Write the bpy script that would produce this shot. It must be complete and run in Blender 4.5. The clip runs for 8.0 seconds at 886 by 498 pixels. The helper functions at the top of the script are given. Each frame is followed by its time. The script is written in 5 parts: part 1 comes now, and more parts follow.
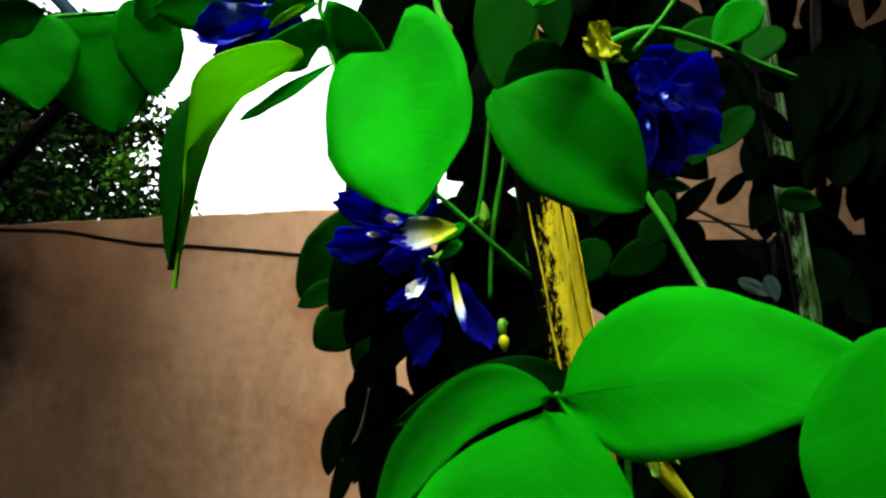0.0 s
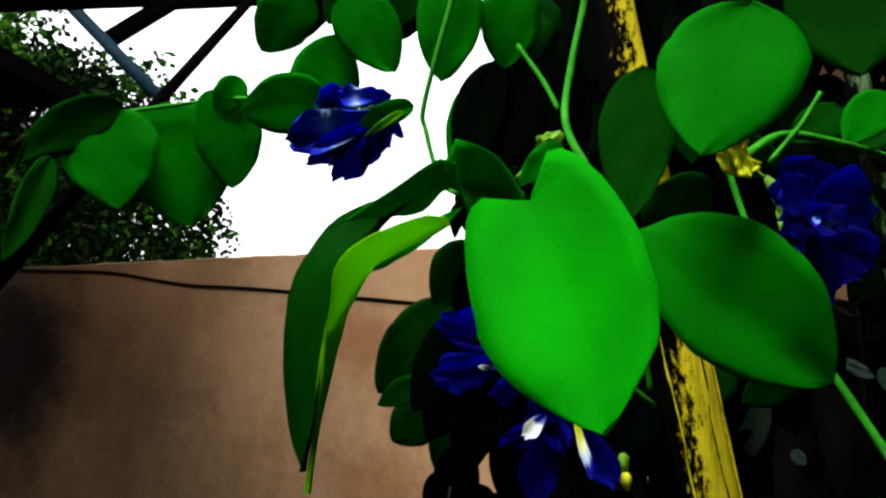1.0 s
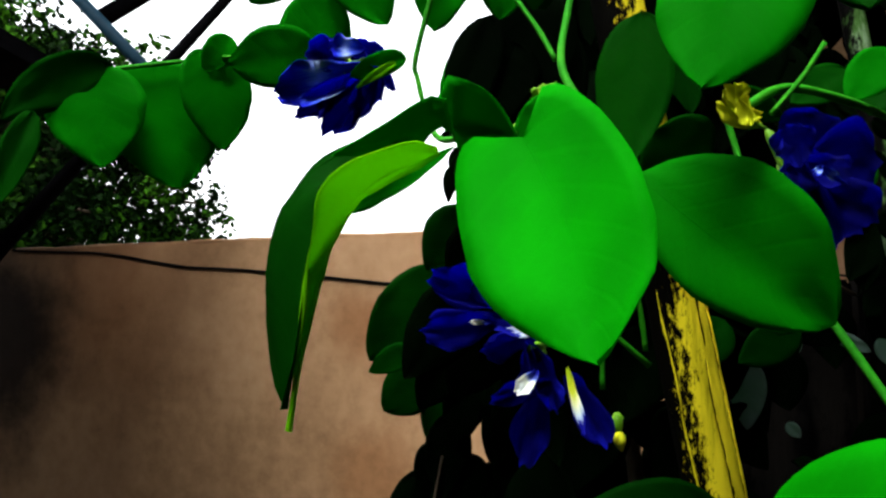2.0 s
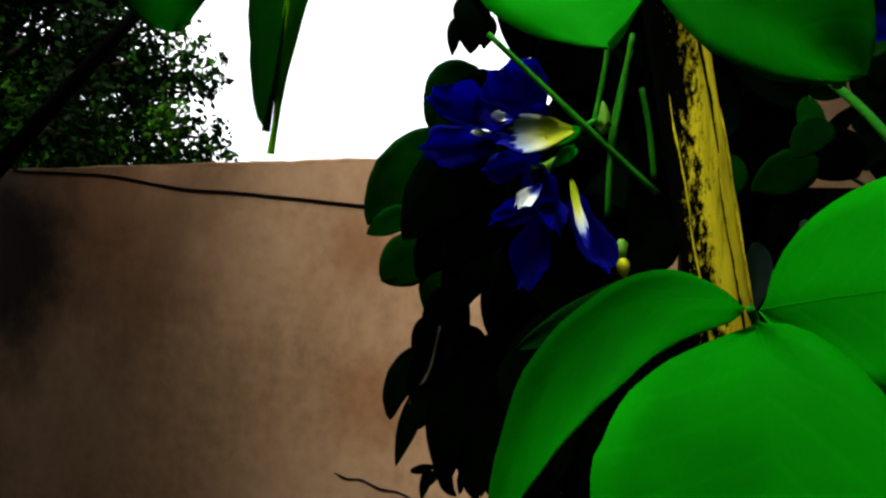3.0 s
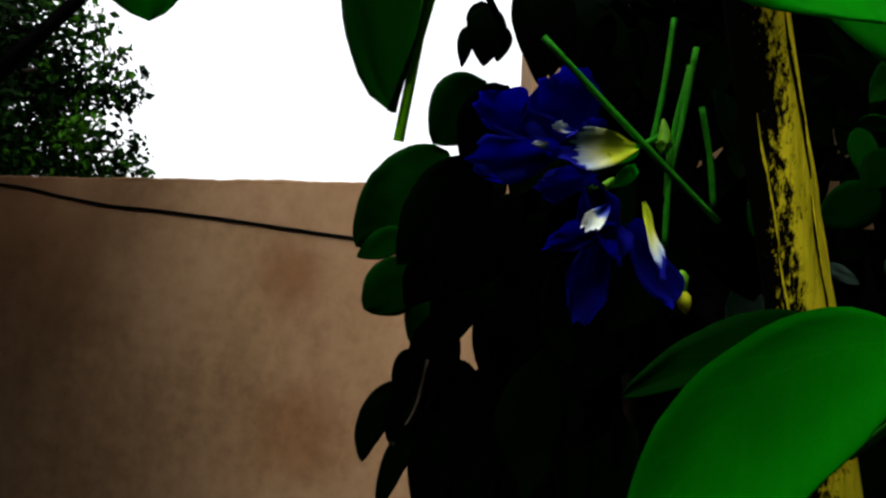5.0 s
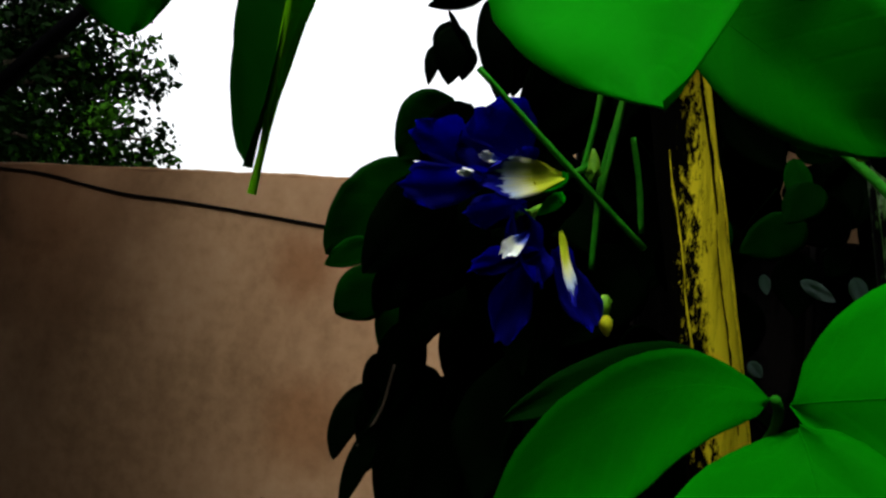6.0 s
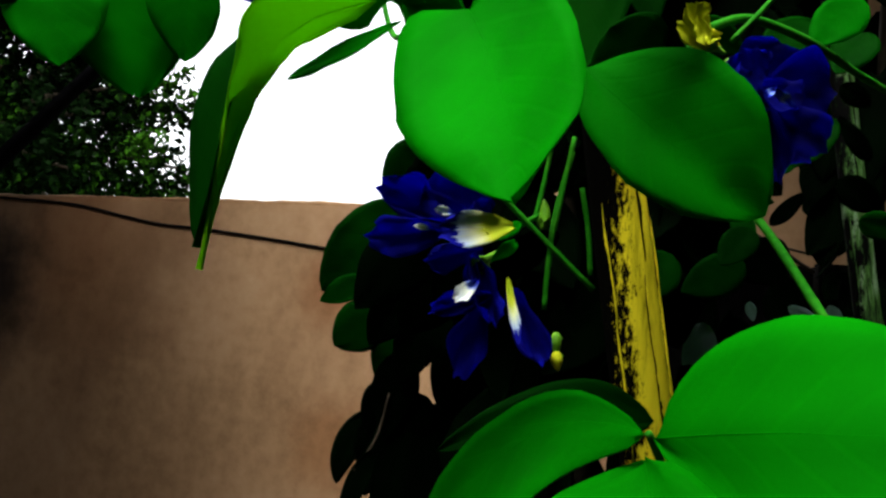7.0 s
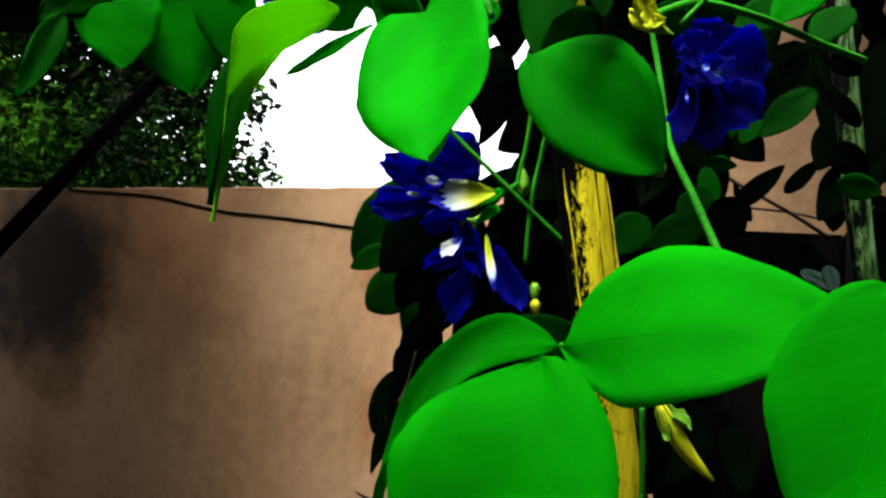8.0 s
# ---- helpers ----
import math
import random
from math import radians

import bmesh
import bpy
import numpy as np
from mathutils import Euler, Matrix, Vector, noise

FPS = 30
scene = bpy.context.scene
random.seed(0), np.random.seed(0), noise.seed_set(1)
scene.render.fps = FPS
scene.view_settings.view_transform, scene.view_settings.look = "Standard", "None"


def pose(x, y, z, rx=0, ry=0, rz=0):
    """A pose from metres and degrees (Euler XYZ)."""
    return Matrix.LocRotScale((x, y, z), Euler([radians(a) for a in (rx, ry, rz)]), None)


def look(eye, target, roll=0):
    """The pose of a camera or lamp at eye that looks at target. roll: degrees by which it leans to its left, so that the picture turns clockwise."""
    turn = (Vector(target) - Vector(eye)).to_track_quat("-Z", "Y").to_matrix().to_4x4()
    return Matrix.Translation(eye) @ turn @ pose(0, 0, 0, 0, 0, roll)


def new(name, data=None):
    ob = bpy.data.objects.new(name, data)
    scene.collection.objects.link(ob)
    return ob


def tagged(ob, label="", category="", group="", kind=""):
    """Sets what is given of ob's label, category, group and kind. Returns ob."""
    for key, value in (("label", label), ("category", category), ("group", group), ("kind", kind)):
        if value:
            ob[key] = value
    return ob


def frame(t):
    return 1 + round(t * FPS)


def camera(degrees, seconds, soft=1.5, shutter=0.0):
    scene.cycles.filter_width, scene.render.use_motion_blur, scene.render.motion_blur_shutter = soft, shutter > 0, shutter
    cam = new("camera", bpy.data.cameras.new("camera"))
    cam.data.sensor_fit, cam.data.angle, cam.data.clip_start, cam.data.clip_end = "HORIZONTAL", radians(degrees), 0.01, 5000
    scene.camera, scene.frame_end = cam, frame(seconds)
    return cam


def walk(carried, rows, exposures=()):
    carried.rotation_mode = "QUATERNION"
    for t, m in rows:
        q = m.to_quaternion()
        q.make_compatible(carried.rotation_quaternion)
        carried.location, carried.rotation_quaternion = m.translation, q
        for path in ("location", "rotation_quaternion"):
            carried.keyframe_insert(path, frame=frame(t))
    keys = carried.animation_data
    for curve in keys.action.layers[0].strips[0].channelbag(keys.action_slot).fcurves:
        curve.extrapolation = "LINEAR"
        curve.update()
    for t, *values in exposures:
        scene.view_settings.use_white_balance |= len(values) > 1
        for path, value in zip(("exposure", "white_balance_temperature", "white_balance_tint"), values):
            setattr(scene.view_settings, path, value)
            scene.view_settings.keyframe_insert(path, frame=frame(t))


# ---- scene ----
cam = camera(63.13, 8.0, soft=2.4)
PATH = [
    (0, (0.0076, 0.0202, 1.5103), (0.0051, 2.0166, 1.6293), -0.65),
    (0.5, (-0.0178, 0.0431, 1.5210), (-0.1321, 2.0354, 1.6544), 0.05),
    (1, (-0.0166, 0.0362, 1.5432), (-0.1129, 2.0247, 1.7347), -0.76),
    (1.2, (-0.0232, 0.0266, 1.5578), (-0.1283, 2.0082, 1.8073), -1.16),
    (2.3, (-0.0140, 0.0523, 1.5168), (-0.0878, 2.0494, 1.5958), 0.36),
    (2.5, (-0.0143, 0.0562, 1.5062), (-0.0965, 2.0543, 1.5348), 1.16),
    (3, (-0.0146, 0.0545, 1.4963), (-0.1111, 2.0521, 1.5053), 0.97),
    (3.5, (-0.0115, 0.0565, 1.4902), (-0.0705, 2.0557, 1.4937), 0.64),
    (4, (-0.0420, 0.0579, 1.4894), (-0.1164, 2.0564, 1.5082), 0.44),
    (4.2, (-0.0558, 0.0593, 1.4842), (-0.1080, 2.0585, 1.5095), 0.88),
    (5.3, (-0.0351, 0.0851, 1.5011), (0.1279, 2.0749, 1.6199), 3.28),
    (5.5, (-0.0237, 0.0826, 1.5042), (0.1371, 2.0724, 1.6265), 3.68),
    (6, (-0.0245, 0.0696, 1.5024), (0.0371, 2.0672, 1.5799), 4.53),
    (6.5, (-0.0127, 0.0651, 1.4960), (0.0019, 2.0646, 1.5409), 3.81),
    (7, (-0.0053, 0.0475, 1.5102), (-0.0360, 2.0433, 1.6362), 3.75),
    (7.5, (0.0106, 0.0364, 1.5080), (-0.0667, 2.0319, 1.6173), 3.01),
    (8, (0.0217, 0.0126, 1.5019), (-0.1931, 1.9996, 1.5775), 2.89),
]
EXPOSURES = [(0, 3.2), (0.7, 3.0), (1.0, 2.75), (1.2, 2.4), (1.7, 2.6), (2.3, 3.0), (2.5, 2.9), (3.0, 2.45), (3.5, 1.95), (4.2, 1.95), (5.5, 1.85), (6.0, 1.9), (6.5, 2.0), (7.0, 2.55), (7.5, 3.15), (8, 3.4)]
walk(cam, [(t, look(eye, target, roll)) for t, eye, target, roll in PATH], EXPOSURES)

# world: bright overcast sky
world = bpy.data.worlds.new("overcast_sky")
world.use_nodes = True
scene.world = world
wn = world.node_tree.nodes
sky = wn.new("ShaderNodeTexSky")
sky.sky_type, sky.sun_disc = "NISHITA", False
sky.sun_elevation, sky.sun_rotation = radians(64), radians(200)
sky.air_density, sky.dust_density, sky.ozone_density = 1.0, 8.0, 0.5
pale = wn.new("ShaderNodeHueSaturation")
pale.inputs["Saturation"].default_value = 0.25
world.node_tree.links.new(sky.outputs["Color"], pale.inputs["Color"])
veil = wn.new("ShaderNodeMix")
veil.data_type = "RGBA"
veil.inputs[0].default_value = 0.5
veil.inputs[7].default_value = (2.9, 2.97, 3.0, 1)
world.node_tree.links.new(pale.outputs["Color"], veil.inputs[6])
world.node_tree.links.new(veil.outputs[2], wn["Background"].inputs["Color"])
wn["Background"].inputs["Strength"].default_value = 0.15
sun = new("sun", bpy.data.lights.new("sun", "SUN"))
sun.data.energy, sun.data.angle, sun.data.color = 0.5, radians(45), (1.0, 0.96, 0.9)
sun.matrix_world = look((0, 0, 0), (0.25, 0.45, -1.15))


# materials
def material(name, rough=0.5, spec=0.3, metal=0.0):
    m = bpy.data.materials.new(name)
    m.use_nodes = True
    b = m.node_tree.nodes["Principled BSDF"]
    b.inputs["Roughness"].default_value = rough
    b.inputs["Specular IOR Level"].default_value = spec
    b.inputs["Metallic"].default_value = metal
    return m, m.node_tree, b


def node(nt, kind, **values):
    n = nt.nodes.new(kind)
    for key, value in values.items():
        n.inputs[key.replace("_", " ")].default_value = value
    return n


def ramp(nt, source, *stops):
    r = nt.nodes.new("ShaderNodeValToRGB")
    while len(r.color_ramp.elements) < len(stops):
        r.color_ramp.elements.new(0.5)
    for e, (at, col) in zip(r.color_ramp.elements, stops):
        e.position, e.color = at, (*col, 1)
    nt.links.new(source, r.inputs["Fac"])
    return r


def mottled(name, dark, mid, light, scale, rough=0.6, spec=0.3, bump=0.2, fine=8.0, coords="Object"):
    """A surface with large blotches and fine grain."""
    m, nt, b = material(name, rough, spec)
    tc = nt.nodes.new("ShaderNodeTexCoord")
    big = node(nt, "ShaderNodeTexNoise", Scale=scale, Detail=4.0, Roughness=0.6)
    small = node(nt, "ShaderNodeTexNoise", Scale=scale * fine, Detail=5.0, Roughness=0.65)
    for n in (big, small):
        nt.links.new(tc.outputs[coords], n.inputs["Vector"])
    mix = nt.nodes.new("ShaderNodeMath")
    mix.operation = "MULTIPLY_ADD"
    nt.links.new(small.outputs["Fac"], mix.inputs[0])
    mix.inputs[1].default_value = 0.4
    half = nt.nodes.new("ShaderNodeMath")
    half.operation = "MULTIPLY"
    half.inputs[1].default_value = 0.6
    nt.links.new(big.outputs["Fac"], half.inputs[0])
    nt.links.new(half.outputs[0], mix.inputs[2])
    r = ramp(nt, mix.outputs[0], (0.32, dark), (0.5, mid), (0.68, light))
    nt.links.new(r.outputs["Color"], b.inputs["Base Color"])
    bp = node(nt, "ShaderNodeBump", Strength=bump, Distance=0.002)
    nt.links.new(small.outputs["Fac"], bp.inputs["Height"])
    nt.links.new(bp.outputs["Normal"], b.inputs["Normal"])
    return m


def leaf_material(name, dark, base, vein, rough=0.55, through_light=0.25, glow=(0.05, 0.4, 0.01), gloss=0.004):
    """A leaf blade: side veins from its UVs, soft blotches, some light through it."""
    m, nt, b = material(name, rough, gloss)
    uv = nt.nodes.new("ShaderNodeUVMap")
    sep = nt.nodes.new("ShaderNodeSeparateXYZ")
    nt.links.new(uv.outputs["UV"], sep.inputs[0])
    off = node(nt, "ShaderNodeMath")
    off.operation = "SUBTRACT"
    off.inputs[1].default_value = 0.5
    nt.links.new(sep.outputs["X"], off.inputs[0])
    side = nt.nodes.new("ShaderNodeMath")
    side.operation = "ABSOLUTE"
    nt.links.new(off.outputs[0], side.inputs[0])
    slant = nt.nodes.new("ShaderNodeMath")
    slant.operation = "MULTIPLY_ADD"
    slant.inputs[1].default_value = -0.55
    nt.links.new(side.outputs[0], slant.inputs[0])
    nt.links.new(sep.outputs["Y"], slant.inputs[2])
    comb = nt.nodes.new("ShaderNodeCombineXYZ")
    nt.links.new(slant.outputs[0], comb.inputs["X"])
    wave = node(nt, "ShaderNodeTexWave", Scale=2.2, Distortion=1.2, Detail=1.0)
    wave.inputs["Detail Scale"].default_value = 1.5
    nt.links.new(comb.outputs[0], wave.inputs["Vector"])
    veins = ramp(nt, wave.outputs["Fac"], (0.86, (0, 0, 0)), (1.0, (1, 1, 1)))
    tc = nt.nodes.new("ShaderNodeTexCoord")
    blot = node(nt, "ShaderNodeTexNoise", Scale=38.0, Detail=3.0)
    grain = node(nt, "ShaderNodeTexNoise", Scale=900.0, Detail=3.0)
    for n in (blot, grain):
        nt.links.new(tc.outputs["Object"], n.inputs["Vector"])
    col = ramp(nt, blot.outputs["Fac"], (0.3, dark), (0.7, base))
    info = nt.nodes.new("ShaderNodeObjectInfo")
    hsv = node(nt, "ShaderNodeHueSaturation")
    vary = nt.nodes.new("ShaderNodeMapRange")
    vary.inputs["To Min"].default_value, vary.inputs["To Max"].default_value = 0.82, 1.15
    nt.links.new(info.outputs["Random"], vary.inputs["Value"])
    nt.links.new(vary.outputs[0], hsv.inputs["Value"])
    nt.links.new(col.outputs["Color"], hsv.inputs["Color"])
    mix = nt.nodes.new("ShaderNodeMix")
    mix.data_type = "RGBA"
    soft = nt.nodes.new("ShaderNodeMath")
    soft.operation = "MULTIPLY"
    soft.inputs[1].default_value = 0.14
    nt.links.new(veins.outputs["Color"], soft.inputs[0])
    nt.links.new(soft.outputs[0], mix.inputs[0])
    nt.links.new(hsv.outputs["Color"], mix.inputs[6])
    mix.inputs[7].default_value = (*vein, 1)
    nt.links.new(mix.outputs[2], b.inputs["Base Color"])
    high = nt.nodes.new("ShaderNodeMath")
    high.operation = "MULTIPLY_ADD"
    high.inputs[1].default_value = -1.2
    nt.links.new(veins.outputs["Color"], high.inputs[0])
    nt.links.new(grain.outputs["Fac"], high.inputs[2])
    bp = node(nt, "ShaderNodeBump", Strength=0.12, Distance=0.0004)
    nt.links.new(high.outputs[0], bp.inputs["Height"])
    nt.links.new(bp.outputs["Normal"], b.inputs["Normal"])
    tr = node(nt, "ShaderNodeBsdfTranslucent", Color=(*glow, 1))
    ms = nt.nodes.new("ShaderNodeMixShader")
    ms.inputs[0].default_value = through_light
    nt.links.new(b.outputs[0], ms.inputs[1])
    nt.links.new(tr.outputs[0], ms.inputs[2])
    nt.links.new(ms.outputs[0], nt.nodes["Material Output"].inputs["Surface"])
    return m


# one leaf green in graded copies, lit front to near-black: shade by colour
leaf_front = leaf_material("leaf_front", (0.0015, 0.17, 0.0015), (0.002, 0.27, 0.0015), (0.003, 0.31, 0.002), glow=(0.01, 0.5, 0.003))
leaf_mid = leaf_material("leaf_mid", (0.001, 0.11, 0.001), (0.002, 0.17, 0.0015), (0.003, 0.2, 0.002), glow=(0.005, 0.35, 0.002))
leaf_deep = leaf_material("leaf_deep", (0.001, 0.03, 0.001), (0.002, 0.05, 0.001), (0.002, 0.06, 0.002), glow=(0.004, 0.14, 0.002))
leaf_dusk = leaf_material("leaf_dusk", (0.0004, 0.011, 0.0004), (0.0008, 0.023, 0.0006), (0.001, 0.034, 0.001), through_light=0.1, glow=(0.002, 0.1, 0.001))
leaf_lit = leaf_material("leaf_lit", (0.1, 0.4, 0.002), (0.15, 0.52, 0.003), (0.15, 0.5, 0.004), through_light=0.4, glow=(0.34, 0.85, 0.004))
# near-black copy for leaves deep in shade
leaf_shade = leaf_material("leaf_shade", (0.0002, 0.001, 0.0002), (0.0003, 0.0022, 0.0003), (0.0004, 0.003, 0.0003), 0.8, 0.03, (0.001, 0.015, 0.001))
stem_green = mottled("stem_green", (0.01, 0.14, 0.004), (0.016, 0.22, 0.006), (0.04, 0.28, 0.01), 60, 0.7, 0.05)
petal_blue = mottled("petal_blue", (0.0004, 0.0004, 0.025), (0.001, 0.001, 0.15), (0.005, 0.008, 0.42), 90, 0.85, 0.04, 0.3, 6)
tree = petal_blue.node_tree
# streaks darken the petal blue, painting the shade between its folds
folds = tree.nodes.new("ShaderNodeMapping")
folds.inputs["Scale"].default_value = (5, 0.9, 1)
tree.links.new(tree.nodes.new("ShaderNodeUVMap").outputs["UV"], folds.inputs["Vector"])
crease = node(tree, "ShaderNodeTexNoise", Scale=1.0, Detail=3.0, Roughness=0.6)
tree.links.new(folds.outputs[0], crease.inputs["Vector"])
fold_shade = ramp(tree, crease.outputs["Fac"], (0.36, (0.12, 0.12, 0.12)), (0.6, (1, 1, 1)))
creased = tree.nodes.new("ShaderNodeMix")
creased.data_type, creased.blend_type = "RGBA", "MULTIPLY"
creased.inputs[0].default_value = 1.0
blue = tree.nodes["Principled BSDF"].inputs["Base Color"]
tree.links.new(blue.links[0].from_socket, creased.inputs[6])
tree.links.new(fold_shade.outputs["Color"], creased.inputs[7])
tree.links.new(creased.outputs[2], blue)
shine = node(tree, "ShaderNodeBsdfTranslucent", Color=(0.006, 0.01, 0.7, 1))
blend = tree.nodes.new("ShaderNodeMixShader")
blend.inputs[0].default_value = 0.45
tree.links.new(tree.nodes["Principled BSDF"].outputs[0], blend.inputs[1])
tree.links.new(shine.outputs[0], blend.inputs[2])
tree.links.new(blend.outputs[0], tree.nodes["Material Output"].inputs["Surface"])


def throat_material(name, *stops):
    """A petal coloured along its length, streaked where the colours meet."""
    m, nt, b = material(name, 0.7, 0.05)
    uv = nt.nodes.new("ShaderNodeUVMap")
    mp = nt.nodes.new("ShaderNodeMapping")
    mp.inputs["Scale"].default_value = (22, 1.5, 1)
    nt.links.new(uv.outputs["UV"], mp.inputs["Vector"])
    streak = node(nt, "ShaderNodeTexNoise", Scale=1.0, Detail=2.0)
    nt.links.new(mp.outputs[0], streak.inputs["Vector"])
    sep = nt.nodes.new("ShaderNodeSeparateXYZ")
    nt.links.new(uv.outputs["UV"], sep.inputs[0])
    far = nt.nodes.new("ShaderNodeMath")
    far.operation = "MULTIPLY_ADD"
    far.inputs[1].default_value = 0.4
    nt.links.new(streak.outputs["Fac"], far.inputs[0])
    nt.links.new(sep.outputs["Y"], far.inputs[2])
    col = ramp(nt, far.outputs[0], *stops)
    nt.links.new(col.outputs["Color"], b.inputs["Base Color"])
    return m


petal_throat = throat_material("petal_throat", (0.3, (0.42, 0.58, 0.015)), (0.58, (0.58, 0.66, 0.04)), (0.76, (0.74, 0.8, 0.5)), (0.98, (0.4, 0.55, 0.8)), (1.0, (0.004, 0.005, 0.26)))
petal_white = throat_material("petal_white", (0.3, (0.004, 0.006, 0.3)), (0.5, (0.1, 0.16, 0.6)), (0.62, (0.7, 0.76, 0.62)), (1.0, (0.7, 0.78, 0.8)))
petal_pale = throat_material("petal_pale", (0.3, (0.005, 0.01, 0.4)), (0.55, (0.03, 0.08, 0.7)), (0.72, (0.35, 0.5, 0.85)), (0.88, (0.04, 0.1, 0.7)), (1.0, (0.005, 0.01, 0.5)))
calyx_green = mottled("calyx_green", (0.06, 0.24, 0.004), (0.12, 0.36, 0.006), (0.2, 0.46, 0.012), 80, 0.55)
wall_paint = mottled("wall_paint", (0.165, 0.096, 0.044), (0.262, 0.16, 0.084), (0.312, 0.202, 0.116), 2.2, 0.85, 0.15, 0.3, 14)
wp = wall_paint.node_tree
where = wp.nodes.new("ShaderNodeTexCoord")
runs = wp.nodes.new("ShaderNodeMapping")
runs.inputs["Scale"].default_value = (3.0, 3.0, 0.9)
wp.links.new(where.outputs["Object"], runs.inputs["Vector"])
streak = node(wp, "ShaderNodeTexNoise", Scale=1.0, Detail=5.0, Roughness=0.6)
wp.links.new(runs.outputs[0], streak.inputs["Vector"])
grime = ramp(wp, streak.outputs["Fac"], (0.36, (0.6, 0.52, 0.46)), (0.6, (1, 1, 1)))
soil = wp.nodes.new("ShaderNodeMix")
soil.data_type, soil.blend_type = "RGBA", "MULTIPLY"
soil.inputs[0].default_value = 0.45
plain = wp.nodes["Principled BSDF"].inputs["Base Color"]
wp.links.new(plain.links[0].from_socket, soil.inputs[6])
wp.links.new(grime.outputs["Color"], soil.inputs[7])
wp.links.new(soil.outputs[2], plain)


def stain_shade(x, z, core, rim, colour):
    """A ragged-rimmed patch multiplied into the wall colour, for stains and for shade."""
    ragged = node(wp, "ShaderNodeTexNoise", Scale=2.4 / rim, Detail=5.0, Roughness=0.6)
    wp.links.new(where.outputs["Object"], ragged.inputs["Vector"])
    flat = wp.nodes.new("ShaderNodeVectorMath")
    flat.operation = "MULTIPLY"
    flat.inputs[1].default_value = (1, 0, 1)
    wp.links.new(where.outputs["Object"], flat.inputs[0])
    gap = wp.nodes.new("ShaderNodeVectorMath")
    gap.operation = "DISTANCE"
    gap.inputs[1].default_value = (x, 0, z)
    wp.links.new(flat.outputs[0], gap.inputs[0])
    uneven = wp.nodes.new("ShaderNodeMath")
    uneven.operation = "MULTIPLY_ADD"
    uneven.inputs[1].default_value = -rim
    wp.links.new(ragged.outputs["Fac"], uneven.inputs[0])
    wp.links.new(gap.outputs["Value"], uneven.inputs[2])
    fade = wp.nodes.new("ShaderNodeMapRange")
    fade.interpolation_type = "SMOOTHSTEP"
    fade.inputs["From Min"].default_value, fade.inputs["From Max"].default_value = core - rim / 2, rim / 2
    fade.inputs["To Min"].default_value, fade.inputs["To Max"].default_value = 1, 0
    wp.links.new(uneven.outputs[0], fade.inputs["Value"])
    over = wp.nodes.new("ShaderNodeMix")
    over.data_type, over.blend_type = "RGBA", "MULTIPLY"
    wp.links.new(fade.outputs[0], over.inputs[0])
    wp.links.new(plain.links[0].from_socket, over.inputs[6])
    over.inputs[7].default_value = (*colour, 1)
    wp.links.new(over.outputs[2], plain)


# dark stain at the left end, which also paints the shade there
stain_shade(-1.1, 1.45, 0.1, 0.36, (0.06, 0.042, 0.03))
# shade below the cable, painted as a darker band
stain_shade(-0.76, 1.56, 0.06, 0.46, (0.5, 0.42, 0.36))
# two reddish stains in the plaster
stain_shade(-0.115, 1.50, 0.02, 0.1, (0.74, 0.62, 0.52))
stain_shade(-0.08, 1.20, 0.03, 0.14, (0.76, 0.64, 0.54))


